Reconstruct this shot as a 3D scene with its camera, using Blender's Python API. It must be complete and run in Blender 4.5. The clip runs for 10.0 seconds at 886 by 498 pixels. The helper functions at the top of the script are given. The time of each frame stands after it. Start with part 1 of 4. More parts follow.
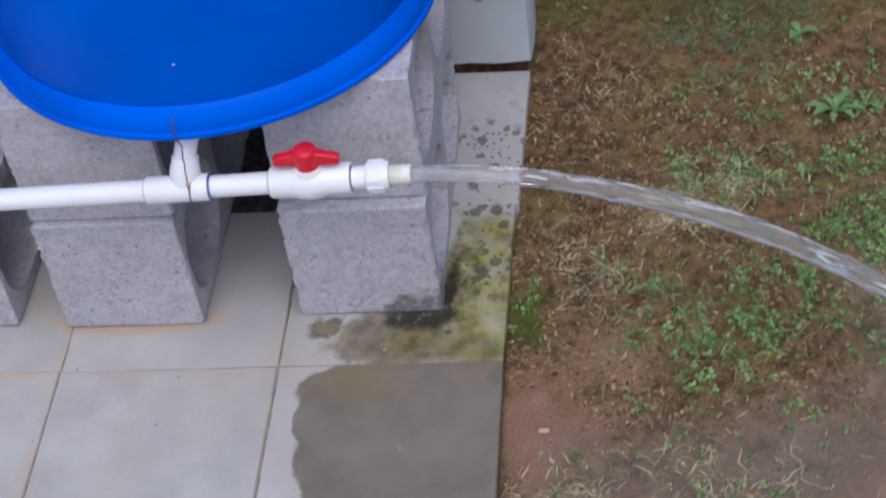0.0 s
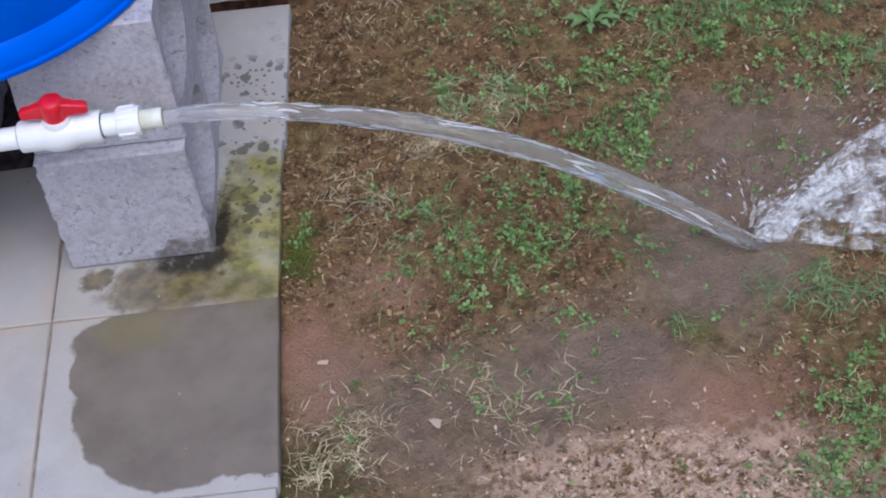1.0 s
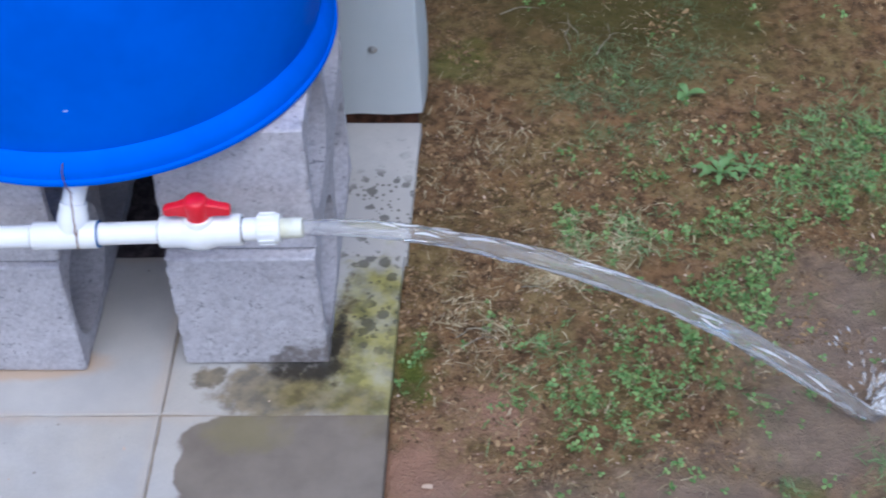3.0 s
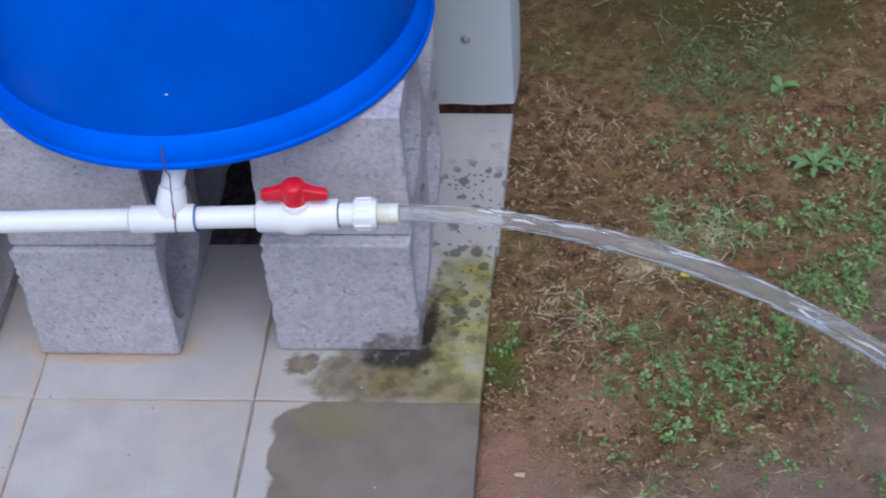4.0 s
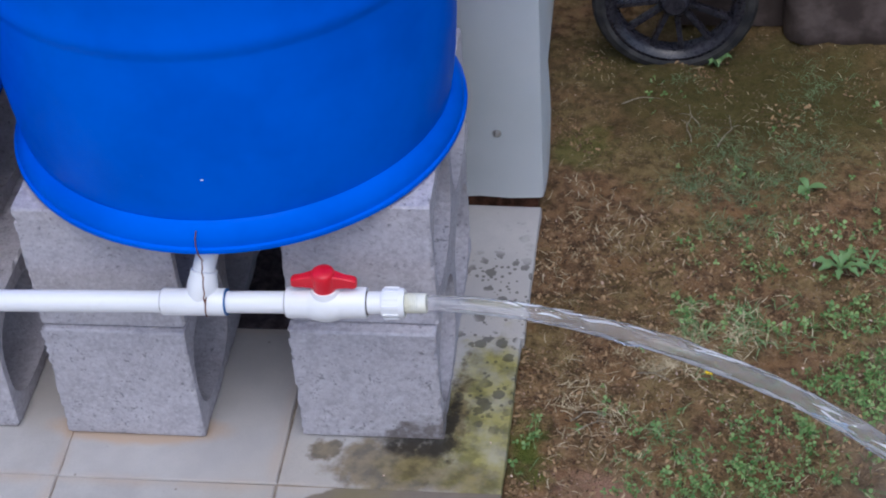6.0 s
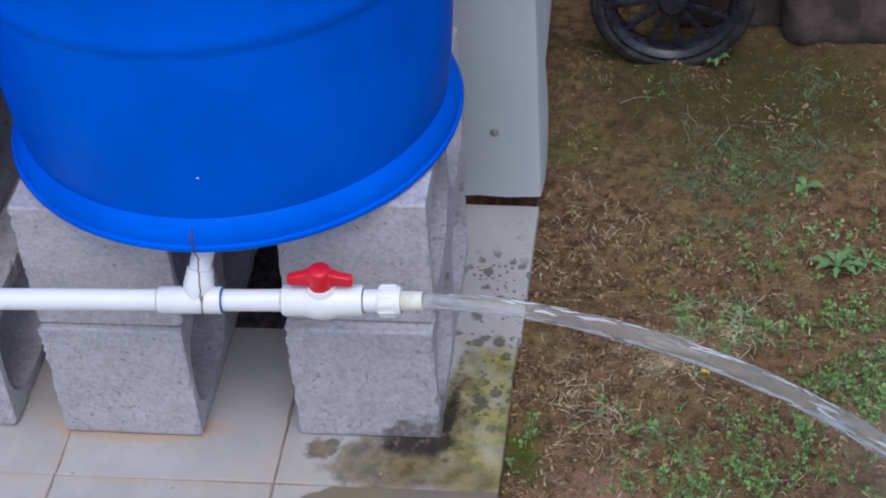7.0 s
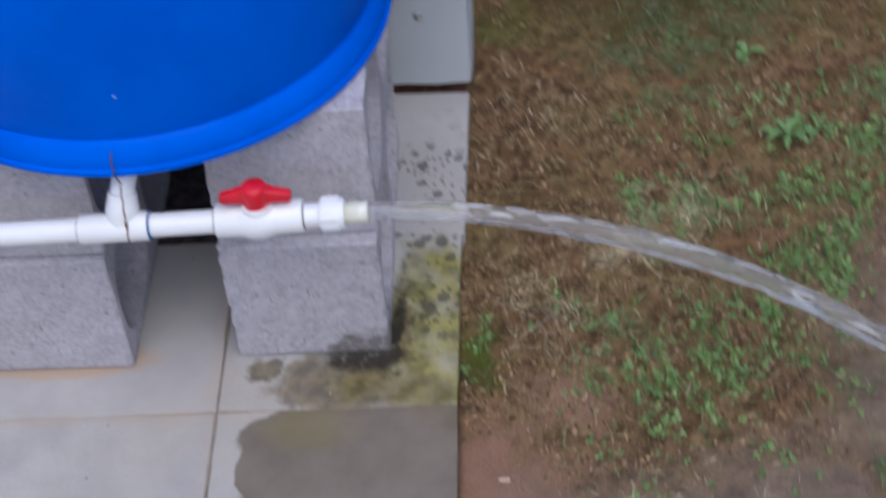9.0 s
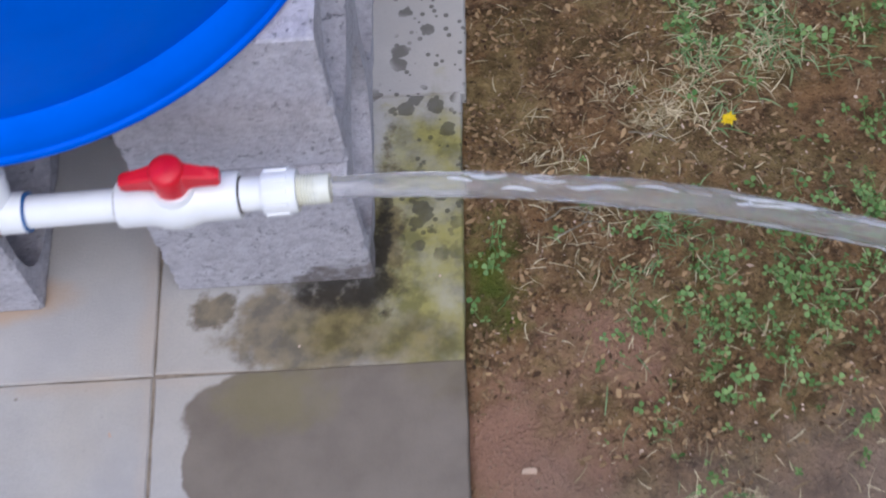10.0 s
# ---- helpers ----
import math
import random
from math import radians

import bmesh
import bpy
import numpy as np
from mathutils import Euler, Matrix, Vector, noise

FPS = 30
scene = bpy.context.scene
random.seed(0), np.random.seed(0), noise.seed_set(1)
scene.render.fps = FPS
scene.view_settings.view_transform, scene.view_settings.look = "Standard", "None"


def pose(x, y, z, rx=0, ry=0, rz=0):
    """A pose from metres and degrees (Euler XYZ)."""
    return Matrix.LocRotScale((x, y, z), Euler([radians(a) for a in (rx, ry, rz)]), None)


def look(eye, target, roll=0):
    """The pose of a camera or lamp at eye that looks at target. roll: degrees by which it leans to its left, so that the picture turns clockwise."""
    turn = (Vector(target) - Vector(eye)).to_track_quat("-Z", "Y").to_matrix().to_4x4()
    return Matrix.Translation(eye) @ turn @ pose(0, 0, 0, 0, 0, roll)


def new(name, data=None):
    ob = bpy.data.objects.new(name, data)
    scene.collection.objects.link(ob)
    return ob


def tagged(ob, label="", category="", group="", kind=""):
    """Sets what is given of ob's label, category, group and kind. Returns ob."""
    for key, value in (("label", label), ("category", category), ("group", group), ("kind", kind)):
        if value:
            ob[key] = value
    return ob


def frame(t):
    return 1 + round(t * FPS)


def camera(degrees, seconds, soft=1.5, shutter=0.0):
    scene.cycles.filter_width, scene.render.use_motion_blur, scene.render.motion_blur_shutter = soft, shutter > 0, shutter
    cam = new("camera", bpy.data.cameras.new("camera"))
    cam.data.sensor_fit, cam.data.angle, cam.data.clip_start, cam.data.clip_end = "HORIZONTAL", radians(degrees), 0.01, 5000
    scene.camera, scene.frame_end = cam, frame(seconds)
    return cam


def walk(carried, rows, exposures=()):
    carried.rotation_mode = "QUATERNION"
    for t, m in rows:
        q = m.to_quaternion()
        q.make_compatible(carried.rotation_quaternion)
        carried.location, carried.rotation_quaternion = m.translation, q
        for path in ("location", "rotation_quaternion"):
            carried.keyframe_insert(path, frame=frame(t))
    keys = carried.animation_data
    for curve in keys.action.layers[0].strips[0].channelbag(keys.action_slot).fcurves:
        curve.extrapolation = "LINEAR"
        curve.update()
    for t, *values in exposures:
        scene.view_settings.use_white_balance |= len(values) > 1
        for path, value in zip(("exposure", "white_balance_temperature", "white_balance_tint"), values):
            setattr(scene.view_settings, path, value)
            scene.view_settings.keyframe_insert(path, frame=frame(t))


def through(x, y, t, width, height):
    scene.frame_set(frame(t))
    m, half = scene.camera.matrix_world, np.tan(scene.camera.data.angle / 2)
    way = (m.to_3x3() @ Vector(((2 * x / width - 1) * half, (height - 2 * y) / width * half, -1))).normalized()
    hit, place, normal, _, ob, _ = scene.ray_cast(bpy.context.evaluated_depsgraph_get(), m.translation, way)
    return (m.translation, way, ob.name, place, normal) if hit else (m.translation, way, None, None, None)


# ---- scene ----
cam = camera(29.0, 10.0, 2.0, 0.4)

PATH = [
    (0, (0.499, -1.565, 1.667), (0.236, -0.157, 0.271), -9.4),
    (0.2, (0.517, -1.549, 1.684), (0.258, -0.138, 0.291), -8.5),
    (0.5, (0.571, -1.589, 1.671), (0.4, -0.179, 0.263), -9.0),
    (0.8, (0.593, -1.603, 1.669), (0.489, -0.222, 0.225), -8.6),
    (1, (0.576, -1.568, 1.655), (0.506, -0.214, 0.185), -8.8),
    (1.5, (0.557, -1.562, 1.665), (0.478, -0.203, 0.2), -7.4),
    (2, (0.553, -1.562, 1.669), (0.438, -0.173, 0.234), -7.1),
    (2.5, (0.516, -1.547, 1.688), (0.452, -0.105, 0.304), -4.8),
    (3, (0.485, -1.549, 1.688), (0.365, -0.106, 0.309), -3.8),
    (3.2, (0.452, -1.542, 1.697), (0.328, -0.106, 0.31), -3.6),
    (4.3, (0.457, -1.568, 1.669), (0.225, -0.113, 0.317), -5.4),
    (4.5, (0.453, -1.562, 1.682), (0.209, -0.081, 0.361), -4.8),
    (5, (0.453, -1.569, 1.691), (0.212, -0.076, 0.383), -3.4),
    (5.5, (0.453, -1.574, 1.695), (0.223, -0.072, 0.395), -4.1),
    (7, (0.464, -1.583, 1.688), (0.227, -0.073, 0.398), -4.4),
    (7.5, (0.446, -1.577, 1.689), (0.22, -0.069, 0.395), -4.0),
    (8, (0.459, -1.586, 1.685), (0.23, -0.077, 0.393), -4.2),
    (8.5, (0.462, -1.567, 1.677), (0.235, -0.083, 0.356), -4.3),
    (8.7, (0.433, -1.531, 1.655), (0.25, -0.049, 0.325), -3.9),
    (8.9, (0.393, -1.445, 1.637), (0.256, -0.013, 0.247), -4.2),
    (9, (0.38, -1.441, 1.629), (0.274, -0.034, 0.212), -5.3),
    (9.2, (0.346, -1.34, 1.613), (0.291, -0.027, 0.106), -5.2),
    (9.5, (0.338, -1.136, 1.566), (0.308, 0.08, -0.022), -5.1),
    (9.8, (0.378, -0.899, 1.506), (0.236, 0.141, -0.197), -10.4),
    (10, (0.38, -0.738, 1.485), (0.237, 0.174, -0.289), -11.5),
]
EXPOSURES = [(0, -0.04, 5750, 10), (0.5, -0.1, 5700, 10), (1, 0.08, 5650, 10), (1.5, 0.16, 5500, 10), (2, 0.2, 5350, 9), (2.5, 0.26, 5300, 7), (3.2, 0.3, 5350, 7), (4.3, -0.03, 5500, 10), (7, -0.03, 5600, 10), (8.5, -0.03, 5700, 10), (9, -0.08, 5700, 10), (9.5, 0.03, 5700, 10), (10, 0.07, 5700, 10)]
walk(cam, [(t, look(eye, target, roll)) for t, eye, target, roll in PATH], EXPOSURES)

# ---- light ----
world = bpy.data.worlds.new("overcast_sky")
scene.world = world
world.use_nodes = True
wn = world.node_tree
sky = wn.nodes.new("ShaderNodeTexSky")
sky.sky_type = "NISHITA"
sky.sun_disc = False
sky.sun_elevation, sky.sun_rotation = radians(64), radians(171)
sky.dust_density, sky.air_density = 4.0, 1.0
wn.links.new(sky.outputs[0], wn.nodes["Background"].inputs[0])
wn.nodes["Background"].inputs[1].default_value = 0.15
sun = new("sun", bpy.data.lights.new("sun", "SUN"))
sun.data.energy, sun.data.angle = 1.0, radians(75)
sun.data.color = (1, 0.97, 0.92)
sun.matrix_world = look((0.4, -2.6, 5.5), (0, 0, 0))


# ---- materials ----
class Nodes:
    """A short way to write a node material."""

    def __init__(self, name, rough=0.7, spec=0.5, metal=0.0):
        self.m = bpy.data.materials.new(name)
        self.m.use_nodes = True
        self.t = self.m.node_tree
        self.b = self.t.nodes["Principled BSDF"]
        self.put(rough, "Roughness")
        self.put(spec, "Specular IOR Level")
        self.put(metal, "Metallic")
        self.p = self.t.nodes.new("ShaderNodeNewGeometry")
        sep = self.t.nodes.new("ShaderNodeSeparateXYZ")
        self.t.links.new(self.p.outputs["Position"], sep.inputs[0])
        self.x, self.y, self.z = sep.outputs
        self.pos = self.p.outputs["Position"]

    def wire(self, v, socket):
        if isinstance(v, bpy.types.NodeSocket):
            self.t.links.new(v, socket)
        elif isinstance(v, tuple) and len(v) == 3 and socket.type == "RGBA":
            socket.default_value = (*v, 1)
        else:
            socket.default_value = v

    def put(self, v, name):
        self.wire(v, self.b.inputs[name])

    def math(self, op, a, b=0.0):
        n = self.t.nodes.new("ShaderNodeMath")
        n.operation = op
        self.wire(a, n.inputs[0])
        self.wire(b, n.inputs[1])
        return n.outputs[0]

    def noise(self, scale, detail=3.0, rough=0.6, vec=None):
        n = self.t.nodes.new("ShaderNodeTexNoise")
        n.inputs["Scale"].default_value, n.inputs["Detail"].default_value, n.inputs["Roughness"].default_value = scale, detail, rough
        self.t.links.new(vec or self.pos, n.inputs["Vector"])
        return n.outputs[0]

    def cells(self, scale, vec=None, feature="F1"):
        n = self.t.nodes.new("ShaderNodeTexVoronoi")
        n.feature = feature
        n.inputs["Scale"].default_value = scale
        self.t.links.new(vec or self.pos, n.inputs["Vector"])
        return n.outputs["Distance"]

    def ramp(self, v, lo, hi, a=0.0, b=1.0):
        n = self.t.nodes.new("ShaderNodeMapRange")
        n.interpolation_type = "SMOOTHSTEP"
        for k, q in enumerate((v, lo, hi, a, b)):
            self.wire(q, n.inputs[k])
        return n.outputs[0]

    def mix(self, f, a, b):
        n = self.t.nodes.new("ShaderNodeMix")
        n.data_type = "RGBA"
        self.wire(f, n.inputs[0])
        self.wire(a, n.inputs[6])
        self.wire(b, n.inputs[7])
        return n.outputs[2]

    def blob(self, cx, cy, rx, ry=None, wob=0.03, scale=30.0, soft=0.5):
        """1 inside a ragged ellipse of the plan, 0 outside."""
        dx = self.math("DIVIDE", self.math("SUBTRACT", self.x, cx), rx)
        dy = self.math("DIVIDE", self.math("SUBTRACT", self.y, cy), ry or rx)
        d = self.math("SQRT", self.math("ADD", self.math("MULTIPLY", dx, dx), self.math("MULTIPLY", dy, dy)))
        n = self.math("MULTIPLY", self.math("SUBTRACT", self.noise(scale, 4), 0.5), wob / rx * 4)
        return self.ramp(self.math("ADD", d, n), 1.0 + soft / 2, 1.0 - soft / 2)

    def most(self, *vals):
        out = vals[0]
        for v in vals[1:]:
            out = self.math("MAXIMUM", out, v)
        return out

    def bump(self, height, dist=0.002, strength=1.0):
        n = self.t.nodes.new("ShaderNodeBump")
        n.inputs["Strength"].default_value, n.inputs["Distance"].default_value = strength, dist
        self.t.links.new(height, n.inputs["Height"])
        self.put(n.outputs[0], "Normal")

    def island(self):
        return self.p.outputs["Random Per Island"]

    def obj_random(self):
        return self.t.nodes.new("ShaderNodeObjectInfo").outputs["Random"]


def concrete_material():
    n = Nodes("concrete", 0.92, 0.25)
    grain, mid = n.noise(260, 3, 0.7), n.noise(26, 5, 0.65)
    pits = n.ramp(n.noise(165, 2, 0.6), 0.615, 0.68)
    pits = n.math("MULTIPLY", pits, n.ramp(n.noise(24, 3), 0.42, 0.6, 0.15, 1.0))
    col = n.mix(n.ramp(mid, 0.3, 0.7), (0.42, 0.395, 0.43), (0.52, 0.495, 0.535))
    col = n.mix(n.math("MULTIPLY", n.ramp(grain, 0.44, 0.62), 0.5), col, (0.54, 0.52, 0.55))
    mottle = n.noise(70, 4, 0.6)
    col = n.mix(n.math("MULTIPLY", n.ramp(mottle, 0.47, 0.34), 0.35), col, (0.32, 0.295, 0.32))
    col = n.mix(n.math("MULTIPLY", n.ramp(mottle, 0.54, 0.68), 0.4), col, (0.60, 0.585, 0.62))
    # older blocks carry a warm film
    col = n.mix(n.math("MULTIPLY", n.ramp(n.math("ADD", n.obj_random(), n.math("MULTIPLY", n.noise(9, 3), 0.5)), 0.6, 1.2), 0.3), col, (0.38, 0.35, 0.33))
    stones = n.noise(150, 2, 0.5)
    col = n.mix(n.math("MULTIPLY", n.ramp(stones, 0.48, 0.36), 0.2), col, (0.2, 0.185, 0.205))
    col = n.mix(n.math("MULTIPLY", n.ramp(stones, 0.58, 0.68), 0.3), col, (0.66, 0.64, 0.67))
    col = n.mix(n.math("MULTIPLY", pits, 0.5), col, (0.09, 0.082, 0.09))
    # damp dirt creeping up the front corner of the stack nearest the outlet
    dx = n.math("DIVIDE", n.math("SUBTRACT", n.x, 0.19), 0.08)
    dz = n.math("DIVIDE", n.z, 0.042)
    d = n.math("SQRT", n.math("ADD", n.math("MULTIPLY", dx, dx), n.math("MULTIPLY", dz, dz)))
    d = n.math("ADD", d, n.math("MULTIPLY", n.math("SUBTRACT", n.noise(38, 4), 0.5), 1.7))
    damp = n.math("MULTIPLY", n.ramp(d, 1.15, 0.7), n.ramp(n.y, 0.1, 0.0))
    damp = n.math("MULTIPLY", damp, n.ramp(n.noise(95, 4), 0.3, 0.55, 0.5, 1.0))
    col = n.mix(n.math("MULTIPLY", damp, 0.74), col, (0.125, 0.098, 0.08))
    low = n.math("MULTIPLY", n.ramp(n.math("ADD", n.z, n.math("MULTIPLY", n.noise(60, 3), 0.012)), 0.014, 0.005), 0.6)
    col = n.mix(low, col, (0.16, 0.12, 0.09))
    n.put(col, "Base Color")
    n.bump(n.math("SUBTRACT", n.math("ADD", grain, n.noise(130, 3)), pits), 0.0014, 0.9)
    return n.m


def paver_material():
    n = Nodes("paver_concrete", 0.8, 0.3)
    grain, mid, big = n.noise(380, 3), n.noise(11, 5), n.noise(3.2, 3)
    col = n.mix(n.ramp(mid, 0.32, 0.68), (0.385, 0.365, 0.355), (0.475, 0.455, 0.435))
    col = n.mix(n.math("MULTIPLY", n.ramp(big, 0.45, 0.62), 0.5), col, (0.43, 0.38, 0.32))
    col = n.mix(n.math("MULTIPLY", n.ramp(grain, 0.4, 0.7), 0.18), col, (0.30, 0.29, 0.28))
    tone = n.ramp(n.obj_random(), 0.0, 1.0, 0.0, 0.35)
    col = n.mix(tone, col, (0.50, 0.475, 0.465))
    specks = n.math("MULTIPLY", n.ramp(n.cells(42), 0.0, 0.13, 1, 0), n.ramp(n.noise(16, 2), 0.52, 0.6))
    col = n.mix(n.math("MULTIPLY", specks, 0.8), col, (0.12, 0.10, 0.08))
    # reddish silt washed out along the joints
    jx = n.math("ABSOLUTE", n.math("SUBTRACT", n.math("FRACT", n.math("DIVIDE", n.math("ADD", n.x, 3.0215), 0.2995)), 0.5))
    jy = n.math("ABSOLUTE", n.math("SUBTRACT", n.math("FRACT", n.math("DIVIDE", n.math("ADD", n.y, 3.0925), 0.2995)), 0.5))
    silt = n.ramp(n.math("ADD", n.math("MAXIMUM", jx, jy), n.math("MULTIPLY", n.math("SUBTRACT", n.noise(9, 4), 0.5), 0.16)), 0.44, 0.53)
    silt = n.math("MULTIPLY", silt, n.ramp(n.x, 0.12, -0.1))
    col = n.mix(n.math("MULTIPLY", silt, 0.5), col, (0.47, 0.345, 0.24))
    foot = n.math("MULTIPLY", n.blob(-0.23, 0.0, 0.12, 0.03, 0.012), 0.7)
    col = n.mix(foot, col, (0.50, 0.34, 0.21))
    # yellow-green algae beside the stack under the outlet
    alg = n.most(n.blob(0.245, 0.07, 0.055, 0.12, 0.02, 24, 0.7), n.blob(0.19, -0.055, 0.075, 0.03, 0.02, 30, 0.8), n.blob(0.235, -0.01, 0.045, 0.06, 0.02, 30, 0.7), n.blob(0.262, -0.03, 0.06, 0.1, 0.02, 26, 0.7))
    col = n.mix(n.math("MULTIPLY", alg, n.ramp(n.noise(18, 4), 0.25, 0.6, 0.45, 0.95)), col, n.mix(n.ramp(n.noise(33, 4), 0.38, 0.6), (0.17, 0.155, 0.045), (0.32, 0.285, 0.08)))
    alg2 = n.math("MULTIPLY", n.blob(0.095, -0.12, 0.05, 0.03, 0.02, 30, 0.9), 0.5)
    # wet brown film in front of the block and a large wet patch on the next slab
    film = n.most(n.blob(0.125, -0.05, 0.078, 0.05, 0.028, 26, 0.5), n.math("MULTIPLY", n.blob(0.19, -0.07, 0.09, 0.028, 0.02, 26, 0.8), 0.75), n.blob(0.035, -0.025, 0.022, 0.02, 0.014, 40, 0.6), n.blob(0.208, 0.05, 0.014, 0.08, 0.012, 40, 0.7))
    wet = n.most(n.blob(0.155, -0.235, 0.135, 0.145, 0.006, 26, 0.05), n.blob(0.2, -0.14, 0.192, 0.07, 0.007, 26, 0.05), n.blob(0.1, -0.18, 0.088, 0.1, 0.006, 26, 0.05), n.blob(0.26, -0.25, 0.12, 0.125, 0.01, 30, 0.05))
    wet = n.math("MULTIPLY", wet, n.ramp(n.y, -0.0915, -0.0935))
    wet = n.math("MULTIPLY", wet, n.ramp(n.x, -0.012, 0.004))
    col = n.mix(n.math("MULTIPLY", film, 0.78), col, n.mix(n.ramp(n.noise(40, 4), 0.35, 0.65), (0.07, 0.052, 0.024), (0.19, 0.142, 0.068)))
    col = n.mix(n.math("MULTIPLY", wet, 0.91), col, n.mix(n.ramp(mid, 0.3, 0.7), (0.135, 0.107, 0.082), (0.19, 0.154, 0.12)))
    col = n.mix(n.math("MULTIPLY", alg2, 0.9), col, (0.20, 0.17, 0.06))
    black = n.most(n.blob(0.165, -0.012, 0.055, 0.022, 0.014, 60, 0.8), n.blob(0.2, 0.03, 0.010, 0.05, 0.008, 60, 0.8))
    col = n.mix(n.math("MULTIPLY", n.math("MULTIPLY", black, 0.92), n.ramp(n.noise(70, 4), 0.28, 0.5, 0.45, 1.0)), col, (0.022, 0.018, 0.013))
    # splashed drops drying on the slabs beside the stack
    zone = n.math("MULTIPLY", n.blob(0.25, 0.22, 0.075, 0.2, 0.02, 12, 0.3), n.ramp(n.noise(13, 2), 0.38, 0.5))
    drops = n.most(n.ramp(n.math("ADD", n.cells(27), n.math("MULTIPLY", n.noise(60, 3), 0.5)), 0.53, 0.5), n.ramp(n.math("ADD", n.cells(38), n.math("MULTIPLY", n.noise(90, 3), 0.4)), 0.56, 0.52), n.ramp(n.cells(90), 0.27, 0.23))
    drop = n.math("MULTIPLY", drops, zone)
    col = n.mix(n.math("MULTIPLY", drop, 0.68), col, (0.045, 0.04, 0.028))
    n.put(col, "Base Color")
    n.put(n.math("SUBTRACT", 0.85, n.math("MULTIPLY", n.most(wet, drop), 0.22)), "Roughness")
    n.bump(grain, 0.0007, 0.6)
    return n.m


def soil_material():
    n = Nodes("bare_soil", 0.95, 0.2)
    fine, mid, big = n.noise(260, 4, 0.7), n.noise(46, 5, 0.65), n.noise(7, 4)
    col = n.mix(n.ramp(mid, 0.3, 0.68), (0.085, 0.048, 0.024), (0.285, 0.168, 0.084))
    col = n.mix(n.ramp(big, 0.42, 0.62), col, n.mix(n.ramp(mid, 0.3, 0.7), (0.11, 0.072, 0.028), (0.29, 0.205, 0.09)))
    ochre = n.math("MULTIPLY", n.ramp(n.noise(17, 4), 0.54, 0.66), 0.6)
    col = n.mix(ochre, col, n.mix(fine, (0.17, 0.085, 0.03), (0.36, 0.21, 0.10)))
    dark = n.ramp(n.noise(85, 4, 0.7), 0.56, 0.68)
    col = n.mix(n.math("MULTIPLY", dark, 0.75), col, (0.035, 0.022, 0.012))
    grit = n.noise(120, 3, 0.7)
    col = n.mix(n.math("MULTIPLY", n.ramp(grit, 0.56, 0.68), 0.45), col, (0.38, 0.25, 0.15))
    red = n.most(n.blob(0.33, -0.2, 0.07, 0.09, 0.05, 14, 1.2), n.blob(0.42, -0.08, 0.06, 0.05, 0.04, 14, 1.2), n.blob(0.79, -0.33, 0.12, 0.06, 0.06, 14, 1.4))
    col = n.mix(n.math("MULTIPLY", red, 0.9), col, n.mix(fine, (0.26, 0.135, 0.085), (0.46, 0.27, 0.19)))
    damp = n.most(n.blob(0.66, -0.26, 0.14, 0.09, 0.06, 12, 1.2), n.blob(0.95, 0.06, 0.2, 0.14, 0.07, 12, 1.2), n.blob(0.85, -0.12, 0.13, 0.1, 0.06, 12, 1.2), n.math("MULTIPLY", n.blob(0.5, -0.31, 0.19, 0.11, 0.06, 12, 1.2), 0.75))
    col = n.mix(n.math("MULTIPLY", damp, 0.75), col, n.mix(mid, (0.20, 0.145, 0.11), (0.34, 0.255, 0.205)))
    pale = n.math("MULTIPLY", n.blob(0.73, -0.445, 0.24, 0.085, 0.05, 14, 0.9), n.ramp(n.noise(75, 3), 0.38, 0.56))
    col = n.mix(n.math("MULTIPLY", pale, 0.92), col, (0.66, 0.45, 0.34))
    moss = n.most(n.math("MULTIPLY", n.blob(0.303, 0.0, 0.03, 0.055, 0.03, 22, 1.3), 0.85), n.math("MULTIPLY", n.blob(0.803, -0.205, 0.026, 0.022, 0.02, 40, 0.9), 0.4), n.math("MULTIPLY", n.blob(0.35, 0.68, 0.05, 0.05, 0.05, 25, 1.4), 0.45))
    # olive moss, plus the bin's shade painted in as darker ground by the wheel
    moss_and_shade = n.most(n.blob(0.44, 0.95, 0.12, 0.06, 0.06, 18, 1.3), n.blob(0.64, 0.84, 0.26, 0.2, 0.09, 13, 1.2), n.blob(0.32, -0.36, 0.06, 0.06, 0.06, 22, 1.4), n.math("MULTIPLY", n.ramp(n.noise(5.5, 4), 0.55, 0.7), 0.4), n.blob(0.635, 0.775, 0.1, 0.075, 0.05, 16, 1.0))
    col = n.mix(n.math("MULTIPLY", moss_and_shade, 0.85), col, n.mix(fine, (0.04, 0.04, 0.009), (0.115, 0.1, 0.028)))
    col = n.mix(n.math("MULTIPLY", moss, 0.9), col, n.mix(fine, (0.045, 0.085, 0.008), (0.125, 0.18, 0.02)))
    crumbs = n.ramp(n.cells(170), 0.1, 0.4, 1, 0)
    col = n.mix(n.math("MULTIPLY", n.math("MULTIPLY", crumbs, n.ramp(n.noise(30, 3), 0.48, 0.62)), 0.6), col, (0.36, 0.26, 0.17))
    n.put(col, "Base Color")
    n.put(n.math("SUBTRACT", 0.97, n.math("MULTIPLY", damp, 0.42)), "Roughness")
    n.bump(n.math("ADD", n.math("ADD", mid, n.math("MULTIPLY", fine, 0.7)), n.math("MULTIPLY", crumbs, 0.25)), 0.008, 1.0)
    return n.m


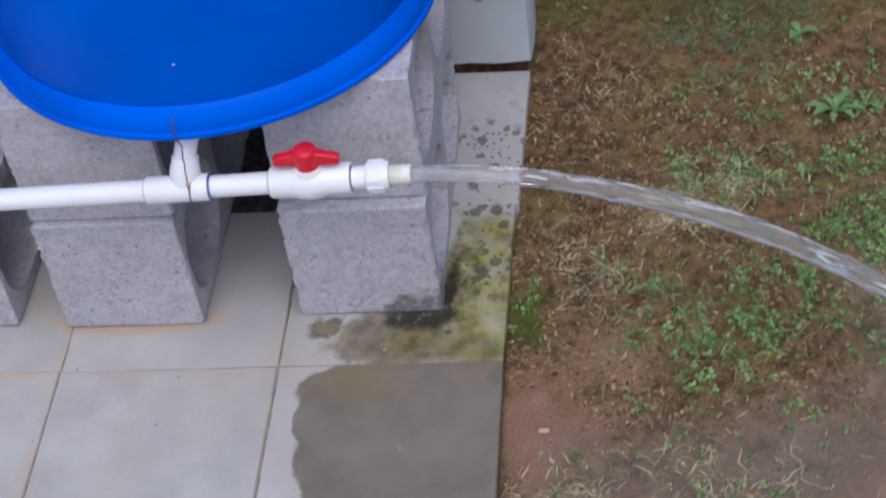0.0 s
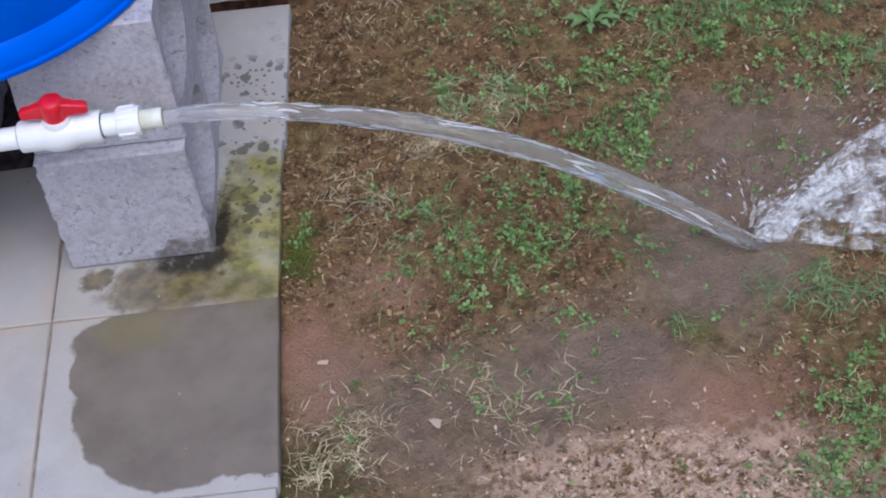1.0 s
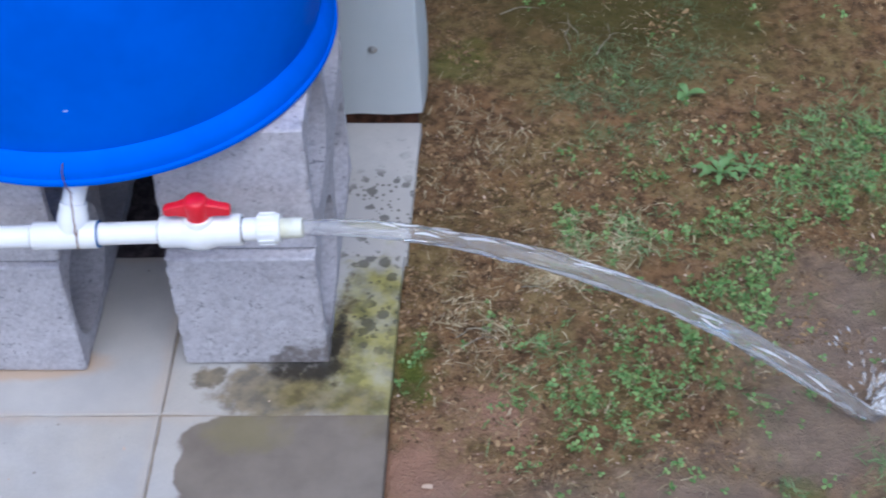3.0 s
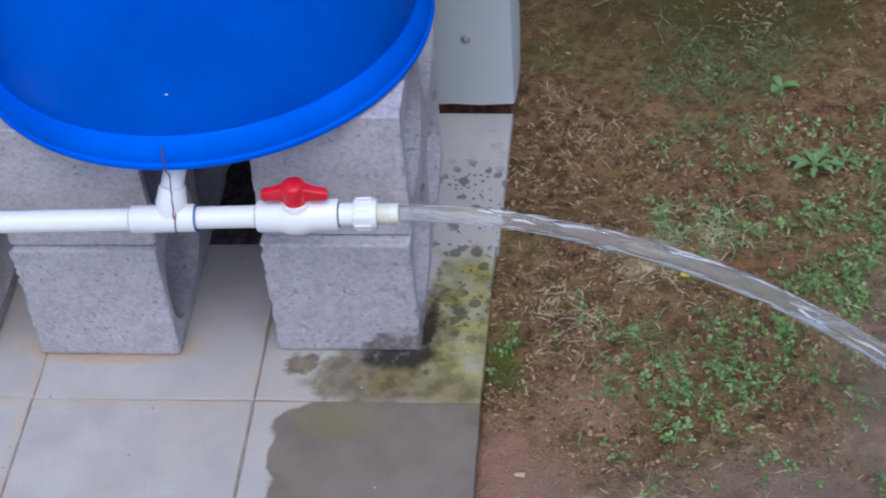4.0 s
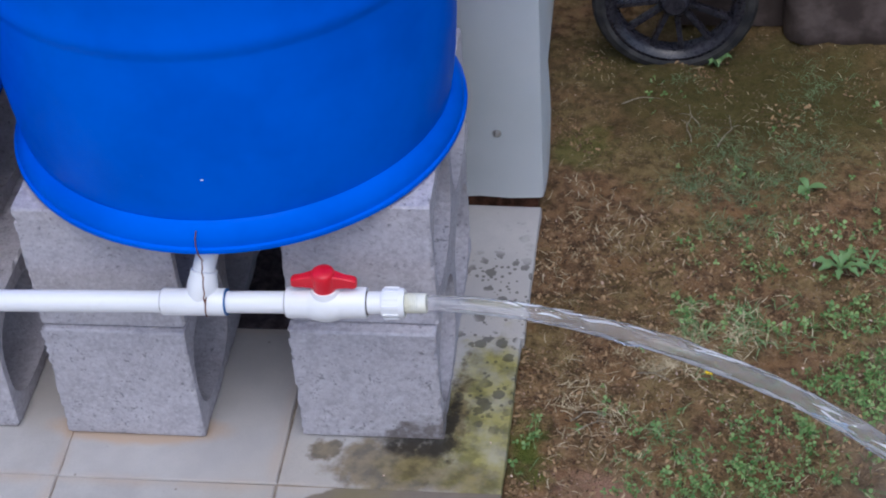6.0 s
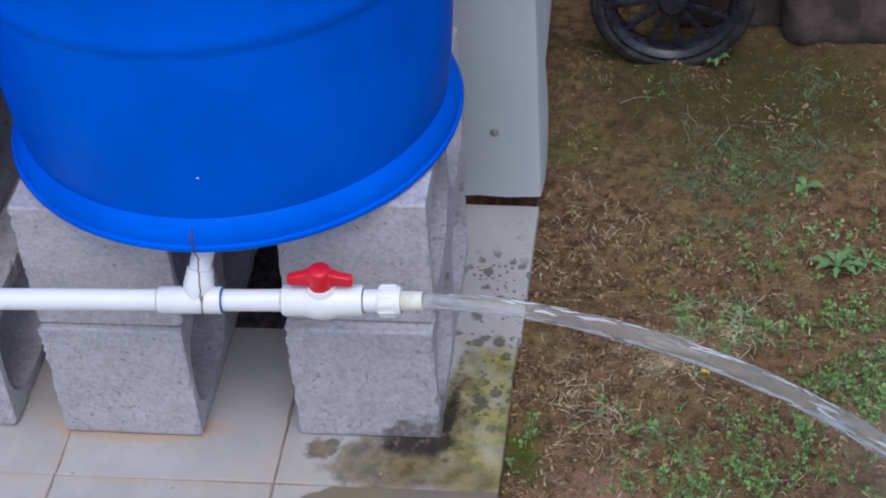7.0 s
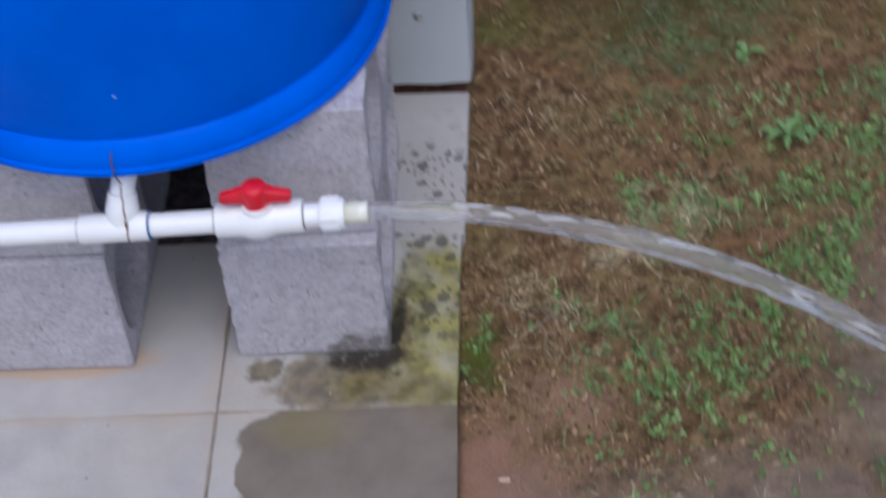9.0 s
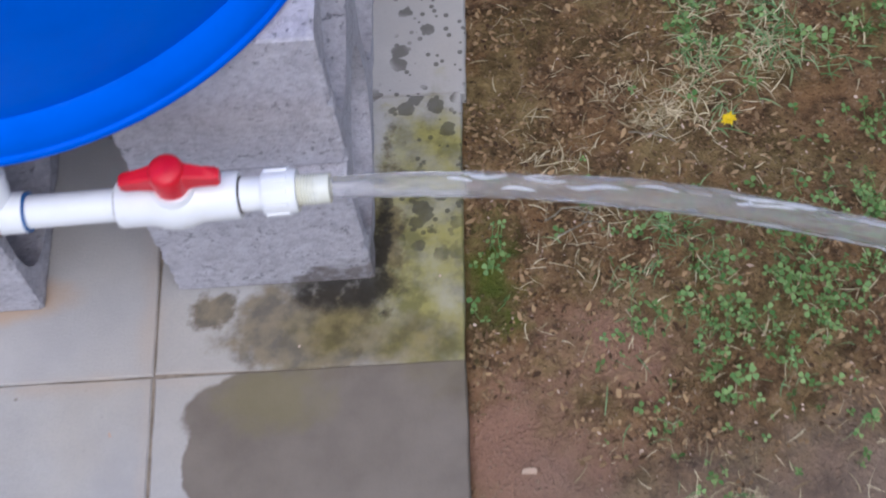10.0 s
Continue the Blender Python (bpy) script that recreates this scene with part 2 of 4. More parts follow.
def barrel_material():
    n = Nodes("blue_polyethylene", 0.42, 0.1)
    cloud = n.noise(5, 4)
    col = n.mix(n.ramp(cloud, 0.35, 0.65), (0.0, 0.099, 0.64), (0.0, 0.121, 0.74))
    dust = n.ramp(n.noise(60, 5, 0.7), 0.62, 0.8)
    col = n.mix(n.math("MULTIPLY", dust, 0.06), col, (0.25, 0.35, 0.6))
    n.put(col, "Base Color")
    n.put(n.ramp(n.noise(9, 3), 0.3, 0.7, 0.36, 0.5), "Roughness")
    n.bump(n.noise(22, 2), 0.0012, 0.4)
    return n.m


def plastic(name, a, b, rough=0.4, spec=0.5, scale=30.0, relief=0.0003, metal=0.0):
    n = Nodes(name, rough, spec, metal)
    n.put(n.mix(n.ramp(n.noise(scale, 4), 0.35, 0.7), a, b), "Base Color")
    n.put(n.ramp(n.noise(scale * 2.3, 3), 0.3, 0.7, rough - 0.06, rough + 0.08), "Roughness")
    n.bump(n.noise(scale * 8, 3), relief, 0.6)
    return n.m


def pvc_material():
    n = Nodes("white_pvc", 0.33, 0.5)
    grime = n.ramp(n.noise(34, 5, 0.7), 0.52, 0.75)
    # green film only along the underside of the valve
    under = n.math("MULTIPLY", n.ramp(n.z, 0.307, 0.299), n.ramp(n.x, 0.02, 0.09))
    col = n.mix(n.math("MULTIPLY", grime, 0.2), (0.83, 0.83, 0.84), (0.62, 0.57, 0.48))
    col = n.mix(n.math("MULTIPLY", n.math("MULTIPLY", under, n.ramp(n.noise(70, 3), 0.4, 0.6)), 0.6), col, (0.45, 0.48, 0.28))
    n.put(col, "Base Color")
    return n.m


def leaf_material(name, a, b, rough=0.5, through=0.25):
    n = Nodes(name, rough, 0.35)
    n.put(n.mix(n.island(), a, b), "Base Color")
    n.put(through * 0.3, "Subsurface Weight")
    return n.m


def water_material(name, white, alpha):
    n = Nodes(name, 0.02, 0.6)
    n.put((0.93, 0.93, 0.95), "Base Color")
    n.put(1.0 - white, "Transmission Weight")
    n.put(1.33, "IOR")
    n.put(alpha, "Alpha")
    return n.m


def veil_material():
    """A sheet of fine spray, torn into wisps and thin towards its edges."""
    n = Nodes("water_veil", 0.35, 0.4)
    n.put((0.93, 0.94, 0.97), "Base Color")
    wisp = n.ramp(n.noise(30, 4, 0.6), 0.38, 0.66)
    fine = n.ramp(n.noise(110, 3, 0.6), 0.3, 0.65, 0.35, 1.0)
    n.put(n.math("MULTIPLY", n.math("MULTIPLY", wisp, fine), 0.58), "Alpha")
    return n.m


CONC, PAVE, SOIL, BLUE, PVC = concrete_material(), paver_material(), soil_material(), barrel_material(), pvc_material()
CREAM = plastic("aged_cream_pvc", (0.66, 0.64, 0.50), (0.76, 0.75, 0.66), 0.45)
RED = plastic("red_plastic", (0.62, 0.004, 0.02), (0.72, 0.012, 0.03), 0.34)
SEAL = plastic("blue_seal", (0.01, 0.08, 0.25), (0.02, 0.13, 0.36), 0.4)
SEAM = plastic("dark_seam", (0.07, 0.06, 0.06), (0.13, 0.10, 0.08), 0.7)
TRIM = plastic("pale_grey_painted_steel", (0.85, 0.89, 0.91), (0.89, 0.92, 0.94), 0.38, 0.5, 6)
STEEL = plastic("zinc_screw", (0.5, 0.5, 0.5), (0.7, 0.7, 0.7), 0.3, 0.5, 200, 0.0001, 0.9)
RUST = plastic("rusty_wire", (0.12, 0.05, 0.03), (0.24, 0.10, 0.05), 0.8, 0.3, 120)
SILL = plastic("rotten_brown_wood", (0.04, 0.018, 0.01), (0.14, 0.06, 0.035), 0.9, 0.2, 60, 0.002)
TYRE = plastic("black_tyre", (0.018, 0.018, 0.02), (0.05, 0.047, 0.045), 0.75, 0.3, 40, 0.0008)
HUBM = plastic("black_hub_plastic", (0.012, 0.012, 0.018), (0.034, 0.032, 0.042), 0.28, 0.5, 60)
BIN = plastic("dark_brown_bin_plastic", (0.055, 0.04, 0.036), (0.13, 0.10, 0.09), 0.6, 0.35, 18, 0.0008)
CLOVER = leaf_material("clover_leaf", (0.065, 0.15, 0.03), (0.25, 0.36, 0.12))
GRASS = leaf_material("grass_blade", (0.08, 0.17, 0.05), (0.28, 0.38, 0.17))
DULL = leaf_material("grey_green_grass", (0.07, 0.13, 0.04), (0.25, 0.31, 0.16))
STRAW = leaf_material("dry_straw", (0.27, 0.20, 0.10), (0.74, 0.62, 0.40), 0.8)
LITTER = leaf_material("dry_leaf_litter", (0.06, 0.03, 0.014), (0.42, 0.27, 0.14), 0.85)
PALE = leaf_material("bleached_flake", (0.40, 0.26, 0.18), (0.68, 0.51, 0.40), 0.8)
WEED = leaf_material("broad_weed_leaf", (0.11, 0.21, 0.065), (0.23, 0.33, 0.14))
YELLOW = leaf_material("yellow_petal", (0.75, 0.50, 0.0), (0.85, 0.62, 0.01), 0.6)
TWIG = plastic("grey_twig", (0.17, 0.14, 0.10), (0.34, 0.30, 0.22), 0.85, 0.2, 150)
SAND = plastic("joint_sand", (0.20, 0.165, 0.13), (0.34, 0.28, 0.22), 0.95, 0.2, 90, 0.001)
# near-black ground colour with the shade between the stacks put into it
GAP_SHADE = plastic("dark_gap_shade", (0.04, 0.032, 0.036), (0.11, 0.086, 0.09), 0.95, 0.2, 60, 0.003)
WATER, FOAM = water_material("clear_water", 0.11, 0.84), water_material("aerated_water", 0.6, 0.24)
GLINT, DROPS, VEIL = water_material("jet_highlight", 1.0, 0.9), water_material("spray_drops", 0.9, 0.42), veil_material()
FLECK = plastic("white_paint", (0.7, 0.75, 0.8), (0.8, 0.82, 0.85), 0.5)


# ---- building helpers ----
BASE = {}


def mesh(name, bm, material, smooth=False):
    me = bpy.data.meshes.new(name)
    bmesh.ops.recalc_face_normals(bm, faces=bm.faces)
    bm.to_mesh(me)
    bm.free()
    me.materials.append(material)
    if smooth:
        me.polygons.foreach_set("use_smooth", [True] * len(me.polygons))
        me.set_sharp_from_angle(angle=radians(42))
    return me


def thing(name, x, y, z, label, category, group="", kind=""):
    ob = new(name)
    ob.location = (x, y, z)
    BASE[ob] = Vector((x, y, z))
    return tagged(ob, label, category, group, kind)


def part(name, bm, material, parent, label="", smooth=True):
    """A part, given in world coordinates, under a thing or a part."""
    base = BASE[parent]
    bmesh.ops.translate(bm, verts=bm.verts, vec=-base)
    ob = new(name, mesh(name, bm, material, smooth))
    ob.parent = parent
    BASE[ob] = base
    return tagged(ob, label)


def box(x0, y0, z0, x1, y1, z1, bevel=0.0, bm=None):
    bm = bm or bmesh.new()
    m = Matrix.Translation(((x0 + x1) / 2, (y0 + y1) / 2, (z0 + z1) / 2)) @ Matrix.Diagonal((x1 - x0, y1 - y0, z1 - z0, 1))
    made = bmesh.ops.create_cube(bm, size=1, matrix=m)
    if bevel:
        edges = list({e for v in made["verts"] for e in v.link_edges})
        bmesh.ops.bevel(bm, geom=edges, offset=bevel, segments=2, affect="EDGES", profile=0.6)
    return bm


def lathe(profile, m=Matrix(), seg=48, bm=None, a0=0.0, a1=360.0):
    """Turns a profile of (radius, height) about z, then lays it by m."""
    bm = bm or bmesh.new()
    whole = a1 - a0 >= 360
    n = seg if whole else seg + 1
    rings = []
    for r, h in profile:
        if r < 1e-6:
            rings.append([bm.verts.new(m @ Vector((0, 0, h)))] * n)
        else:
            rings.append([bm.verts.new(m @ Vector((r * math.cos(a), r * math.sin(a), h))) for a in (radians(a0 + (a1 - a0) * k / seg) for k in range(n))])
    for p, q in zip(rings, rings[1:]):
        for k in range(n if whole else n - 1):
            j = (k + 1) % n
            vs = []
            for v in (p[k], p[j], q[j], q[k]):
                if v not in vs:
                    vs.append(v)
            if len(vs) > 2:
                bm.faces.new(vs)
    return bm


def along(a, b):
    """The pose that lays z from a to b."""
    d = Vector(b) - Vector(a)
    return Matrix.Translation(a) @ d.to_track_quat("Z", "Y").to_matrix().to_4x4()


def tube(points, radius, seg=10, bm=None):
    """A round tube through points; radius is a number or a function of the way along, 0 to 1."""
    bm = bm or bmesh.new()
    pts, rings = [Vector(p) for p in points], []
    for i, p in enumerate(pts):
        d = (pts[min(i + 1, len(pts) - 1)] - pts[max(i - 1, 0)]).normalized()
        side = d.cross(Vector((0.013, 0.021, 1)) if abs(d.z) < 0.95 else Vector((1, 0.02, 0))).normalized()
        up = side.cross(d)
        r = radius(i / (len(pts) - 1)) if callable(radius) else radius
        rings.append([bm.verts.new(p + r * (math.cos(a) * side + math.sin(a) * up)) for a in (2 * math.pi * k / seg for k in range(seg))])
    for p, q in zip(rings, rings[1:]):
        for k in range(seg):
            bm.faces.new((p[k], p[(k + 1) % seg], q[(k + 1) % seg], q[k]))
    bm.faces.new(rings[0])
    bm.faces.new(rings[-1])
    return bm


def soil_height(x, y):
    """The height of the bare ground."""
    v = Vector((x, y, 0))
    h = -0.016 + 0.011 * noise.noise(v * 9) + 0.006 * noise.noise(v * 23 + Vector((5, 2, 0))) + 0.0035 * noise.noise(v * 60) + 0.002 * noise.noise(v * 130)
    edge = max(0.0, min(1.0, (x - 0.264) / 0.016))
    if y > 0.5 and x > 0.24:
        edge = max(edge, 0.3)
    far = math.hypot(x - 0.5, y)
    h = h * edge + (-0.055) * (1 - edge)
    return h if far < 3 else -0.02


# ---- ground and pavement ----
def spread(a, b, step, far):
    fine = list(np.arange(a, b + step / 2, step))
    out, d = [], step
    while d < far:
        d *= 1.6
        out.append(d)
    return [a - v for v in reversed(out)] + fine + [b + v for v in out]


def build_ground():
    xs, ys = spread(0.262, 1.3, 0.009, 120), spread(-0.58, 1.25, 0.009, 120)
    verts = [(x, y, soil_height(x, y)) for y in ys for x in xs]
    w = len(xs)
    faces = [(j * w + i, j * w + i + 1, (j + 1) * w + i + 1, (j + 1) * w + i) for j in range(len(ys) - 1) for i in range(w - 1)]
    me = bpy.data.meshes.new("ground")
    me.from_pydata(verts, [], faces)
    me.materials.append(SOIL)
    me.polygons.foreach_set("use_smooth", [True] * len(faces))
    return tagged(new("ground", me), "bare brown soil with moss and thin weeds", "ground", kind="structure")


build_ground()


def slab_mesh(seed):
    """A square concrete slab about its top centre, with slightly worn edges."""
    rnd = random.Random(seed)
    h, bev = 0.1493, 0.0015
    n, ring, top = 14, [], []
    for side in range(4):
        for k in range(n):
            u = -h + 2 * h * k / n
            x, y = ((u, -h), (h, u), (-u, h), (-h, -u))[side]
            j = rnd.uniform(-0.0005, 0.0005)
            ring.append((x + j, y + j))
    bm = bmesh.new()
    low = [bm.verts.new((x, y, -0.04)) for x, y in ring]
    mid = [bm.verts.new((x, y, -bev - rnd.uniform(0, 0.001))) for x, y in ring]
    up = [bm.verts.new((x * (1 - bev / h), y * (1 - bev / h), 0)) for x, y in ring]
    for a, b in ((low, mid), (mid, up)):
        for k in range(len(ring)):
            j = (k + 1) % len(ring)
            bm.faces.new((a[k], a[j], b[j], b[k]))
    bm.faces.new(up)
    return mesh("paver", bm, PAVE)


def build_pavement():
    bm = box(-1.812, -1.882, -0.07, 0.268, 0.498, -0.004)
    bed = tagged(new("pavement", mesh("pavement", bm, SAND)), "square grey concrete slabs with open joints", "pavement", kind="structure")
    BASE[bed] = Vector((0, 0, 0))
    # dark sheet in place of slabs, added to deepen the shade under the barrels
    part("shade_sheet", box(-1.6, 0.2085, -0.05, -0.024, 0.498, -0.0005), GAP_SHADE, bed, "dark ground sheet standing in for the shade under the barrels", False)
    meshes = [slab_mesh(k) for k in range(3)]
    rnd = random.Random(4)
    for i in range(-6, 1):
        for j in range(-6, 2):
            if j == 1 and -5 <= i < 0:
                continue
            ob = new("paver", meshes[(i * 3 + j) % 3])
            ob.parent = bed
            x, y = 0.128 + 0.2995 * i, 0.0575 + 0.2995 * j
            turn, dz = rnd.uniform(-0.25, 0.25), rnd.uniform(-0.0015, 0.0)
            if i == 0 and j == 1:
                x, turn = x + 0.013, -1.3
            if i == 0 and j == 0:
                x, turn = x + 0.003, -0.9
            if i == 0 and j == -1:
                x, turn = x + 0.002, 0.2
            ob.matrix_basis = pose(x, y, dz, rnd.uniform(-0.15, 0.15), rnd.uniform(-0.15, 0.15), turn)


# ---- concrete block stacks ----
def hollow_block(seed):
    """A two-core block lying on its side: cores run along x, 0.194 x 0.397 x 0.194, origin at its low front corner."""
    rnd = random.Random(seed)
    w, d, h = 0.194, 0.397, 0.194
    bm = bmesh.new()

    def loop(corner, n, jit):
        out = []
        for a, b in zip(corner, corner[1:] + corner[:1]):
            long = abs(b[0] - a[0]) + abs(b[1] - a[1]) > 0.05
            m = n if long else 1
            for k in range(m):
                t = k / m
                j = jit if long and k else 0.0
                out.append((a[0] + (b[0] - a[0]) * t + rnd.uniform(-j, j), a[1] + (b[1] - a[1]) * t + rnd.uniform(-j, j)))
        return out

    def core(y0, z0, y1, z1, power):
        """A core's outline: bulging sides drawn in towards the corners, slightly uneven."""
        out = []
        for k in range(28):
            q = 2 * math.pi * k / 28
            u, v = math.cos(q), math.sin(q)
            u, v = math.copysign(abs(u) ** (2 / power), u), math.copysign(abs(v) ** (2 / power), v)
            out.append(((y0 + y1) / 2 + u * (y1 - y0) / 2 + rnd.uniform(-0.0008, 0.0008), (z0 + z1) / 2 + v * (z1 - z0) / 2 + rnd.uniform(-0.0008, 0.0008)))
        return out

    c = 0.0022
    corners = [(c, 0), (d - c, 0), (d, c), (d, h - c), (d - c, h), (c, h), (0, h - c), (0, c)]
    outer = loop(corners, 30, 0.0)
    rows, caps = [], []
    for x, worn in ((0, True), (0.005, False), (w - 0.005, False), (w, True)):
        ring = []
        for y, z in outer:
            k = rnd.random() ** 3 * 0.0042 + 0.0006 if worn else 0.0
            ring.append(bm.verts.new((x + (k * 0.5 if x == 0 else -k * 0.5), y + (d / 2 - y) / (d / 2) * k, z + (h / 2 - z) / (h / 2) * k)))
        rows.append(ring)
    for x, s, ring in ((0, 0.028, rows[0]), (w, 0.022, rows[-1])):
        cores = [core(s * 0.55, s, 0.186, h - s, 2.7), core(0.211, s, d - s * 0.55, h - s, 2.7)]
        caps.append([[bm.verts.new((x, y, z)) for y, z in pts] for pts in cores])
        edges = []
        for q in [ring, *caps[-1]]:
            for k in range(len(q)):
                e = bm.edges.get((q[k], q[(k + 1) % len(q)]))
                edges.append(e or bm.edges.new((q[k], q[(k + 1) % len(q)])))
        bmesh.ops.triangle_fill(bm, use_beauty=True, edges=edges, normal=(1, 0, 0))
    for p, q in [*zip(rows, rows[1:]), *zip(*caps)]:
        for k in range(len(p)):
            j = (k + 1) % len(p)
            bm.faces.new((p[k], p[j], q[j], q[k]))
    return mesh("concrete_block", bm, CONC)


def build_blocks():
    words = "grey hollow concrete block laid on its side in a barrel stand"
    damp = "grey hollow concrete block with damp dirt at its foot"
    kinds = [hollow_block(k) for k in range(3)]
    rnd = random.Random(2)
    for col, x in enumerate((0.0, -0.327, -0.592, -0.92)):
        for row in (0, 1):
            ob = new("concrete_block", kinds[(col + row) % 3])
            tagged(ob, damp if (col, row) == (0, 0) else words, "concrete block", "blocks of the barrel stand")
            y = ((-0.003, 0.015), (-0.014, -0.006), (-0.008, 0.0), (0.0, 0.0))[col][row]
            ob.matrix_basis = pose(x + rnd.uniform(-0.002, 0.002) * row - (0.05 if (col, row) == (2, 1) else 0), y, 0.001 + 0.1955 * row, 0, 0, rnd.uniform(-0.4, 0.4) if col else 0)


build_blocks()


# ---- barrels ----
def build_barrel(cx, cy, z0, label):
    b = thing("barrel", cx, cy, z0, label, "barrel", "rain barrels")
    at = Matrix.Translation((cx, cy, z0))
    wall = [(0, 0.018), (0.266, 0.018), (0.2765, 0.03), (0.2795, 0.045), (0.2825, 0.065), (0.2865, 0.1), (0.2895, 0.14), (0.2915, 0.19), (0.2925, 0.255), (0.2922, 0.272), (0.2926, 0.276), (0.2948, 0.282), (0.2958, 0.288), (0.2957, 0.295), (0.2945, 0.303), (0.2936, 0.314), (0.2935, 0.52), (0.2965, 0.526), (0.2975, 0.534), (0.2965, 0.542), (0.2935, 0.55), (0.291, 0.72), (0.286, 0.8), (0.276, 0.86), (0.266, 0.875), (0.25, 0.878), (0, 0.872)]
    part("wall", lathe(wall, at, 96), BLUE, b)
    rim = [(0.258, 0.012), (0.27, 0.0), (0.2895, 0.0), (0.295, 0.0025), (0.2966, 0.0065), (0.2955, 0.0095), (0.2925, 0.0108), (0.2922, 0.0135), (0.2925, 0.017), (0.2905, 0.024), (0.2868, 0.0315), (0.2832, 0.0375), (0.279, 0.0412), (0.268, 0.034), (0.258, 0.012)]
    part("base_rim", lathe(rim, at, 128), BLUE, b, "flared blue base rim")
    top = [(0.262, 0.862), (0.283, 0.865), (0.287, 0.875), (0.285, 0.89), (0.27, 0.893), (0.255, 0.885), (0.262, 0.862)]
    part("top_rim", lathe(top, at, 96), BLUE, b)
    return b


barrel = build_barrel(-0.0735, 0.2095, 0.3915, "large blue plastic barrel standing on concrete blocks")
a = radians(-85.3)
fl = box(-0.0017, -0.0004, -0.0006, 0.0018, 0.0005, 0.0005, 0.0002)
bmesh.ops.transform(fl, verts=fl.verts, matrix=Matrix.Translation((-0.0735 + 0.2876 * math.cos(a), 0.2095 + 0.2876 * math.sin(a), 0.3915 + 0.108)))
part("paint_fleck", fl, FLECK, barrel, "tiny white paint fleck", False)
build_barrel(-0.705, 0.215, 0.3915, "second blue plastic barrel on the same block stand")


# ---- outlet pipe ----
def axis(x):
    """The centre line of the outlet pipe."""
    return Vector((x, -0.079, 0.3145 + 0.030 * x))


def turned(profile, seg=40, bm=None):
    """Turns (x, radius) pairs about the pipe's centre line."""
    m = along(axis(0), axis(1))
    return lathe([(r, x) for x, r in profile], m, seg, bm)


def build_outlet():
    t = thing("outlet_pipe", -0.07, -0.079, 0.29, "white plastic outlet pipe with red-handled ball valve", "pipe")
    part("pipe", turned([(-1.6, 0), (-1.6, 0.0136), (-0.11, 0.0136), (-0.11, 0.0)]), PVC, t)
    part("pipe", turned([(-0.06, 0), (-0.06, 0.0136), (0.05, 0.0136), (0.05, 0.0)]), PVC, t)
    tee = part("tee_fitting", turned([(-0.126, 0.0134), (-0.1265, 0.0162), (-0.125, 0.0169), (-0.048, 0.0169), (-0.0465, 0.0162), (-0.047, 0.0134)]), PVC, t)
    # the branch leans back and up to the underside of the barrel
    c = axis(-0.079)
    d = Vector((0.16, 0.46, 1.0)).normalized()
    m = along(c, c + d)
    part("branch", lathe([(0, 0.004), (0.0162, 0.004), (0.0186, 0.017), (0.0190, 0.0215), (0.0182, 0.027), (0.0170, 0.032), (0.0164, 0.041), (0.0140, 0.0425), (0, 0.0425)], m, 32), PVC, tee)
    e = c + 0.036 * d
    part("riser", tube([e, e + 0.012 * d, e + Vector((0.006, 0.022, 0.026)), e + Vector((0.014, 0.05, 0.04)), e + Vector((0.02, 0.09, 0.05))], 0.0138, 20), PVC, tee, "pale pipe riser under the barrel")
    for x, mt in ((-0.127, SEAM), (-0.0465, SEAL), (0.0275, SEAM), (0.1275, SEAM), (0.1455, SEAM)):
        part("seam", turned([(x - 0.0006, 0.0132), (x - 0.0006, 0.0148 if abs(x) < 0.14 and x != -0.0465 else 0.0142), (x + 0.0006, 0.0148), (x + 0.0006, 0.0132)] if mt is SEAM else [(x - 0.0012, 0.013), (x - 0.0012, 0.0166), (x + 0.0012, 0.0166), (x + 0.0012, 0.013)]), mt, t, "blue seal ring" if mt is SEAL else "thin dark joint line")
    body = turned([(0.029, 0.0136), (0.0285, 0.0182), (0.031, 0.0192), (0.054, 0.0192), (0.058, 0.0198), (0.064, 0.0222), (0.071, 0.0236), (0.079, 0.0238), (0.086, 0.0228), (0.093, 0.0204), (0.097, 0.0193), (0.1245, 0.0192), (0.127, 0.0182), (0.1265, 0.0136)])
    valve = part("ball_valve", body, PVC, t)
    hub = axis(0.077)
    part("stem_collar", lathe([(0.0, 0.01), (0.0175, 0.012), (0.0178, 0.0215), (0.0165, 0.024), (0.0, 0.024)], Matrix.Translation(hub), 32), PVC, valve)
    # handle: a round boss with two tapered wings
    hb = lathe([(0.0, 0.018), (0.0128, 0.018), (0.0142, 0.026), (0.0146, 0.044), (0.0138, 0.049), (0.011, 0.0515), (0.0, 0.052)], Matrix.Translation(hub), 32)
    for s in (-1, 1):
        rings = []
        for u, zt, zb, y in ((0.008, 0.0485, 0.026, 0.0085), (0.016, 0.046, 0.0275, 0.0068), (0.026, 0.0425, 0.0275, 0.0058), (0.036, 0.0405, 0.027, 0.0058), (0.0395, 0.0385, 0.0285, 0.0046)):
            k = 0.0016
            sec = [(-y + k, zb), (y - k, zb), (y, zb + k), (y, zt - k), (y - k, zt), (-y + k, zt), (-y, zt - k), (-y, zb + k)]
            rings.append([hb.verts.new(hub + Vector((s * u, yy, zz))) for yy, zz in sec])
        for p, q in zip(rings, rings[1:]):
            for k in range(8):
                hb.faces.new((p[k], p[(k + 1) % 8], q[(k + 1) % 8], q[k]))
        hb.faces.new(rings[0])
        hb.faces.new(rings[-1])
    part("handle", hb, RED, valve, "red plastic handle")
    part("coupling", turned([(0.126, 0.0), (0.126, 0.0139), (0.15, 0.0139), (0.15, 0.0)]), PVC, t)
